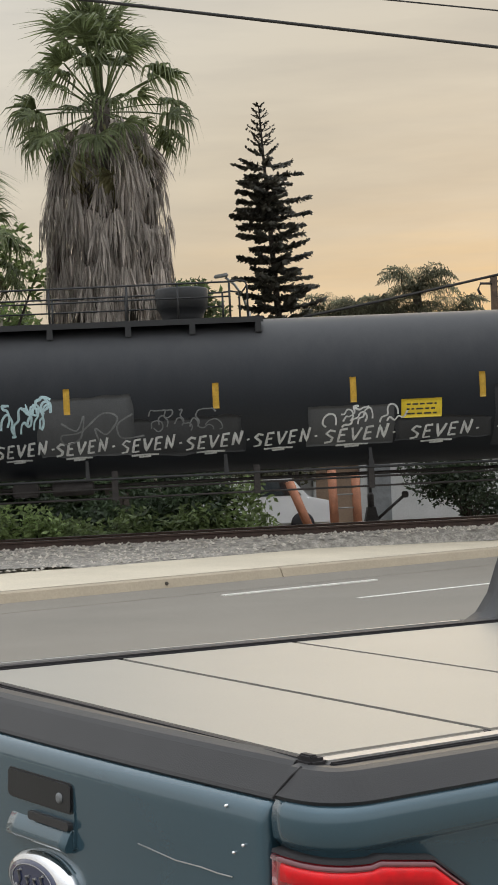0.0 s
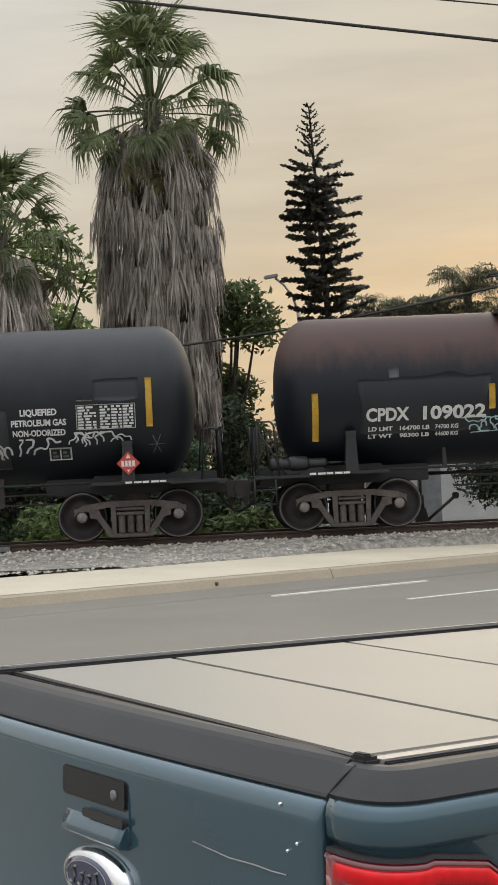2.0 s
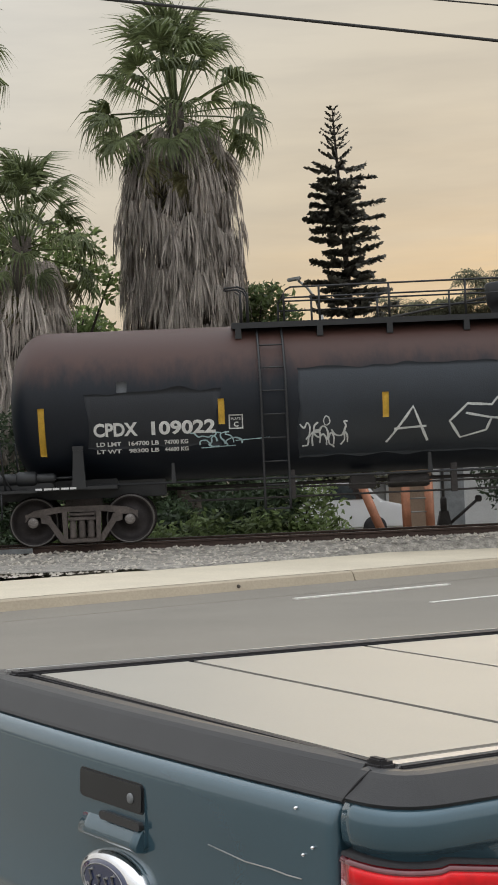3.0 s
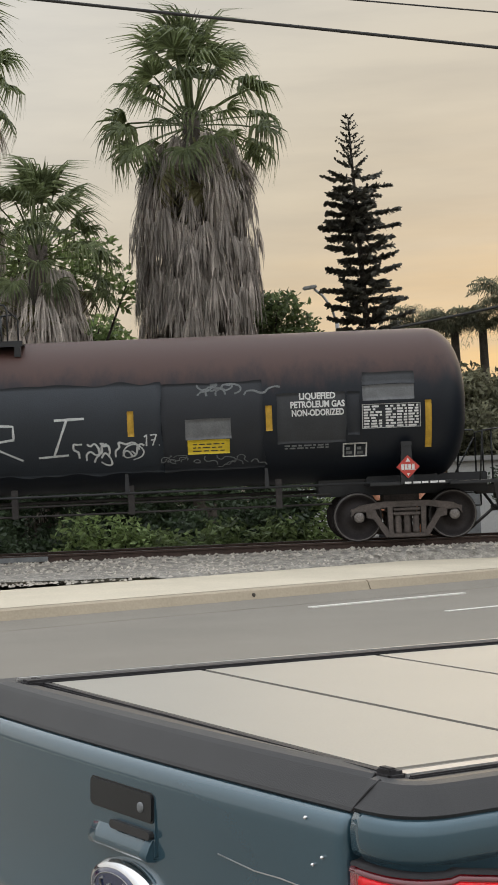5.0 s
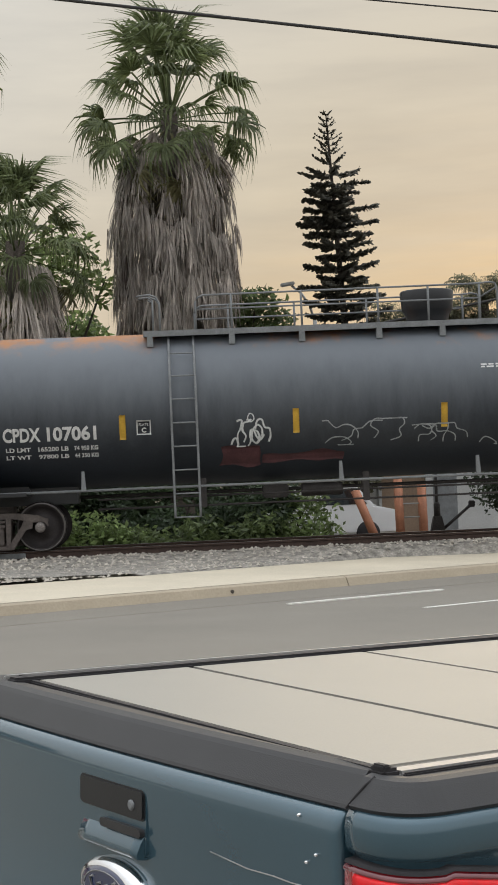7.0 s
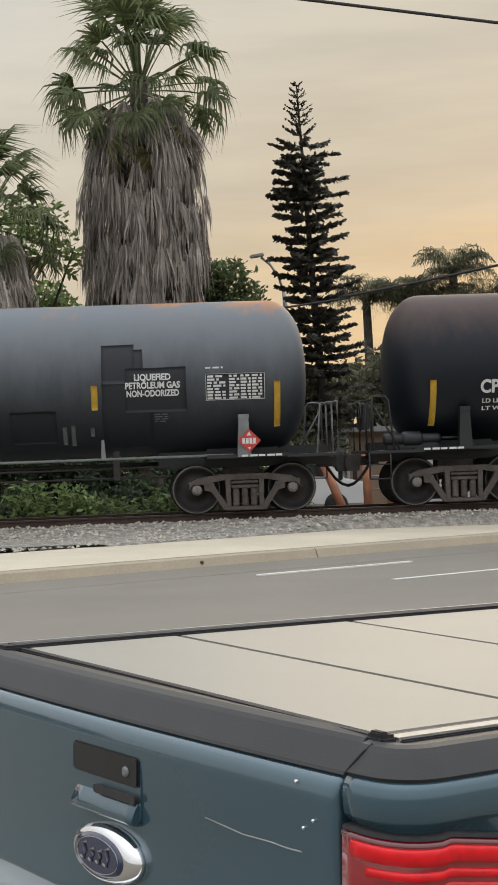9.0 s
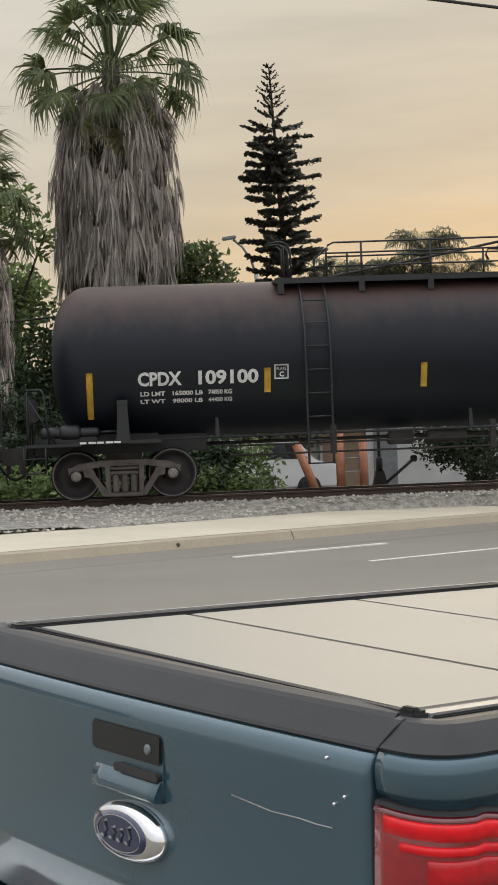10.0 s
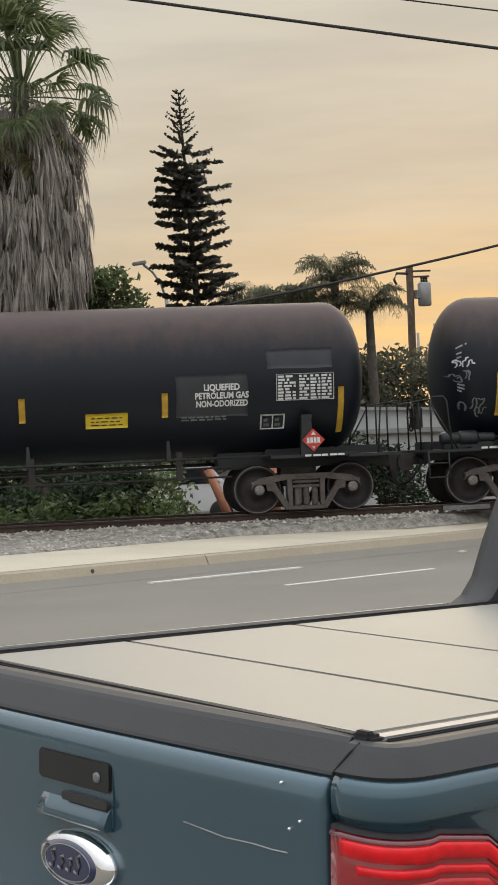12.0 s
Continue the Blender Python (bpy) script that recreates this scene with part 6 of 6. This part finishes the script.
# ---- buildings and street furniture ----
b1 = thing("workshop_building", "low pale grey workshop with tan bay and flat roof", "building", pose(29.3, 33.5, 0, 0, 0, -34))
def wall_piece(name, x0, x1, z0, z1, y0, y1, mat, label=""):
    bm = bmesh.new()
    box(bm, x0, y0, z0, x1, y1, z1, 0.01)
    return part(name, bm, mat, b1, label)


wall_piece("wall", -2.9, -0.75, -0.2, 2.3, 0.0, 0.2, M_WALL, "pale grey wall panel")
wall_piece("wall", -0.75, 0.55, -0.2, 2.3, 0.25, 0.45, M_WALL_TAN, "tan recessed bay")
wall_piece("wall", 0.55, 5.5, -0.2, 2.3, 0.0, 0.2, M_WALL, "pale grey wall panel")
wall_piece("wall", -2.9, -2.7, -0.2, 2.3, 0.2, 2.6, M_WALL)
wall_piece("wall", 5.3, 5.5, -0.2, 2.3, 0.2, 2.6, M_WALL)
wall_piece("roof", -3.05, 5.65, 2.3, 2.45, -0.2, 2.7, M_GALV)
wall_piece("door", 0.75, 1.45, -0.1, 1.9, -0.03, 0.0, M_GREYSTEEL, "grey steel door")
wall_piece("downpipe", -0.85, -0.78, -0.1, 2.3, -0.09, -0.02, M_WALL)
b2 = thing("shed", "pale concrete shed with a sloping edge", "shed", pose(35.2, 32.4, 0, 0, 0, -42))
bm = bmesh.new()
prism(bm, [(-2.3, -0.2), (2.3, -0.2), (2.3, 2.9), (-2.3, 3.1)], 0, 3.0)
part("wall", bm, M_WALL, b2)
bm = bmesh.new()
prism(bm, [(-2.5, 3.11), (2.5, 2.9), (2.5, 3.0), (-2.5, 3.21)], -0.2, 3.2)
part("roof", bm, M_GALV, b2)
bm = bmesh.new()
prism(bm, [(-1.6, 1.75), (2.0, 0.95), (2.0, 1.08), (-1.6, 1.88)], -0.12, -0.01)
part("ramp_rail", bm, M_BARK, b2)


def post(name, label, cat, pts, r, mat, r1=None, group=""):
    bm = bmesh.new()
    tube(bm, pts, r, 10, r1)
    return tagged(part(name, bm, mat), label, cat, group)


# orange frames beside the workshop
for pts in ([(24.75, 30.35, 1.5), (25.25, 30.0, -0.05)], [(25.75, 29.75, -0.05), (25.72, 29.77, 1.75)], [(26.25, 29.4, -0.05), (26.22, 29.42, 1.65)]):
    bm = bmesh.new()
    d = Vector(pts[1]) - Vector(pts[0])
    tube(bm, pts, 0.115, 4)
    tagged(part("steel_post", bm, M_ORANGE), "faded orange square steel post standing on dirt", "post", "orange posts")
rungs = thing("post_ladder", "thin metal rungs between orange posts", "ladder")
for z in (0.35, 0.75, 1.1):
    bm = bmesh.new()
    tube(bm, [(25.75, 29.74, z), (26.25, 29.40, z)], 0.02, 6)
    part("rung", bm, M_GALV, rungs)

# switch stand by the track
st = thing("switch_stand", "black track switch stand with a raised lever", "switch stand", TRACK @ pose(8.10, 2.9, -0.25))
bm = bmesh.new()
box(bm, -0.28, -0.2, 0, 0.28, 0.2, 0.16, 0.02)
prism(bm, [(-0.16, 0.15), (0.16, 0.15), (0.08, 0.5), (-0.08, 0.5)], -0.1, 0.1)
part("base", bm, M_IRON, st)
bm = bmesh.new()
tube(bm, [(0, 0, 0.4), (0, 0, 1.55)], 0.035, 8)
lathe(bm, [(0.07, 0.5), (0.07, 0.75), (0.04, 0.8)], "Z", 10)
part("mast", bm, M_IRON, st)
bm = bmesh.new()
tube(bm, [(0.1, -0.05, 0.22), (0.72, -0.05, 0.72)], 0.035, 6)
box(bm, 0.66, -0.09, 0.66, 0.80, -0.01, 0.80, 0.02)
part("lever", bm, M_IRON, st)

# parked white van behind the scrub
van = thing("white_van", "white parked van half hidden by scrub", "van", pose(25.6, 33.0, 0, 0, 0, -36))
bm = bmesh.new()
prism(bm, [(-2.0, 0.3), (2.1, 0.3), (2.15, 0.9), (1.5, 1.05), (1.0, 1.62), (-1.9, 1.68), (-2.05, 1.4)], -0.85, 0.85)
bmesh.ops.bevel(bm, geom=list(bm.edges), offset=0.05, segments=2, affect="EDGES")
part("body", bm, M_WHITEPAINT, van)
bm = bmesh.new()
prism(bm, [(0.1, 1.1), (1.3, 1.1), (0.92, 1.52), (0.1, 1.55)], -0.862, -0.852)
part("window", bm, M_GLASS, van)
for x in (-1.25, 1.3):
    bm = bmesh.new()
    lathe(bm, [(0.16, -0.1), (0.31, -0.1), (0.33, 0), (0.31, 0.1), (0.16, 0.1)], "Y", 24)
    w = part("wheel", bm, M_RUBBER, van)
    w.location = (x, -0.78, 0.33)

# street lamp
sl = thing("street_lamp", "grey street lamp with a curved arm", "street lamp", pose(29.05, 37.15, 0))
bm = bmesh.new()
tube(bm, [(0, 0, -0.2), (0, 0, 3), (-0.02, 0, 6.2), (-0.06, 0.03, 6.75)], 0.11, 10, 0.06)
part("pole", bm, M_GALV, sl)
bm = bmesh.new()
tube(bm, [(-0.06, 0.03, 6.7), (-0.18, 0.1, 7.2), (-0.4, 0.25, 7.6), (-0.62, 0.4, 7.82)], 0.04, 8)
part("arm", bm, M_GALV, sl)
bm = bmesh.new()
box(bm, -0.25, -0.09, -0.05, 0.2, 0.09, 0.06, 0.03, pose(-0.75, 0.48, 7.86, 0, 8, 146))
part("lamp_head", bm, M_GALV, sl, "flat grey lamp head")

# utility pole with transformer
up_ = thing("utility_pole", "brown wooden utility pole with a grey transformer", "utility pole", pose(40.6, 37.75, 0))
bm = bmesh.new()
tube(bm, [(0.0, 0, -0.2), (0, 0, 4), (0, 0, 8.35)], 0.17, 10, 0.13)
part("pole", bm, M_POLE, up_)
bm = bmesh.new()
lathe(bm, [(0.2, -0.42), (0.24, -0.38), (0.24, 0.36), (0.2, 0.42)], "Z", 20, pose(0.42, -0.3, 7.35))
box(bm, 0.1, -0.3, 7.2, 0.3, -0.05, 7.5, 0.01)
part("transformer", bm, M_GALV, up_, "grey cylindrical transformer")
bm = bmesh.new()
for k in range(3):
    lathe(bm, [(0.03, 0), (0.06, 0.06), (0.03, 0.1), (0.06, 0.16), (0.02, 0.22)], "Z", 8, pose(0.30 + 0.12 * k, -0.3, 7.77))
part("insulator", bm, M_IRON, up_)
for z, a, b in ((8.15, -0.15, 0.75), (7.95, -0.1, 0.7)):
    bm = bmesh.new()
    box(bm, a, -0.08 + a * 0.0, z, b, 0.0, z + 0.06, 0.008, pose(0, 0, 0, 0, 0, -40))
    part("cross_arm", bm, M_POLE, up_)
bm = bmesh.new()
tube(bm, [(-0.1, 0, 8.1), (-0.42, 0.25, 8.12), (-0.5, 0.3, 7.9), (-0.42, 0.25, 7.7)], 0.05, 6)
part("fuse_cutout", bm, M_IRON, up_)
for i, (x, y, h) in enumerate(((40.0, 36.9, 5.9), (40.45, 36.5, 6.2), (41.3, 36.2, 5.6))):
    post("pipe_pole", "thin pale metal pole before dusty trees", "pole", [(x, y, -0.1), (x, y, h * 0.5), (x, y, h)], 0.05, M_GALV, None, "thin poles")


def cable(pts, r, label="thin black overhead cable"):
    a, b, sag = Vector(pts[0]), Vector(pts[1]), pts[2]
    bm = bmesh.new()
    tube(bm, [a.lerp(b, k / 24) - Vector((0, 0, 4 * sag * (k / 24) * (1 - k / 24))) for k in range(25)], r, 6)
    return tagged(part("cable", bm, M_WIRE), label, "cable", "overhead cables")


def beyond(a, b, f0, f1):
    a, b = Vector(a), Vector(b)
    return a.lerp(b, f0), a.lerp(b, f1)


cable((*beyond((10.08, 19.76, 9.45), (15.91, 15.63, 8.41), -2, 3.5), 0.0), 0.026)
cable((*beyond((15.81, 19.34, 10.16), (18.05, 17.75, 9.81), -5, 7), 0.0), 0.014)
cable((*beyond((24.08, 28.17, 5.63), (28.98, 23.89, 6.89), -0.05, 1.6), 0.12), 0.035)
cable(((24.0, 28.25, 5.55), (9.0, 38.5, 4.2), 0.25), 0.03)


# ---- movement ----
CENTRE = {"a": 4.243, "b": 25.664, "c": 47.085, "d": 68.506, "e": 89.927}


def rolled(t):
    """Metres that the train has run since the start."""
    return 5.28661 * t + 0.05645 * t * t - 0.00133 * t ** 3


def motions():
    for key, car in (("a", car_a), ("b", car_b), ("c", car_c), ("d", car_d), ("e", car_e)):
        walk(car, [(0.5 * k, TRACK @ pose(CENTRE[key] - rolled(0.5 * k), 0.75, 0.0)) for k in range(25)])
    for w, x in WHEELSETS:
        walk(w, [(0.1 * k, pose(x, 0, 0.457, 0, -math.degrees(rolled(0.1 * k) / 0.457), 0)) for k in range(121)])


motions()
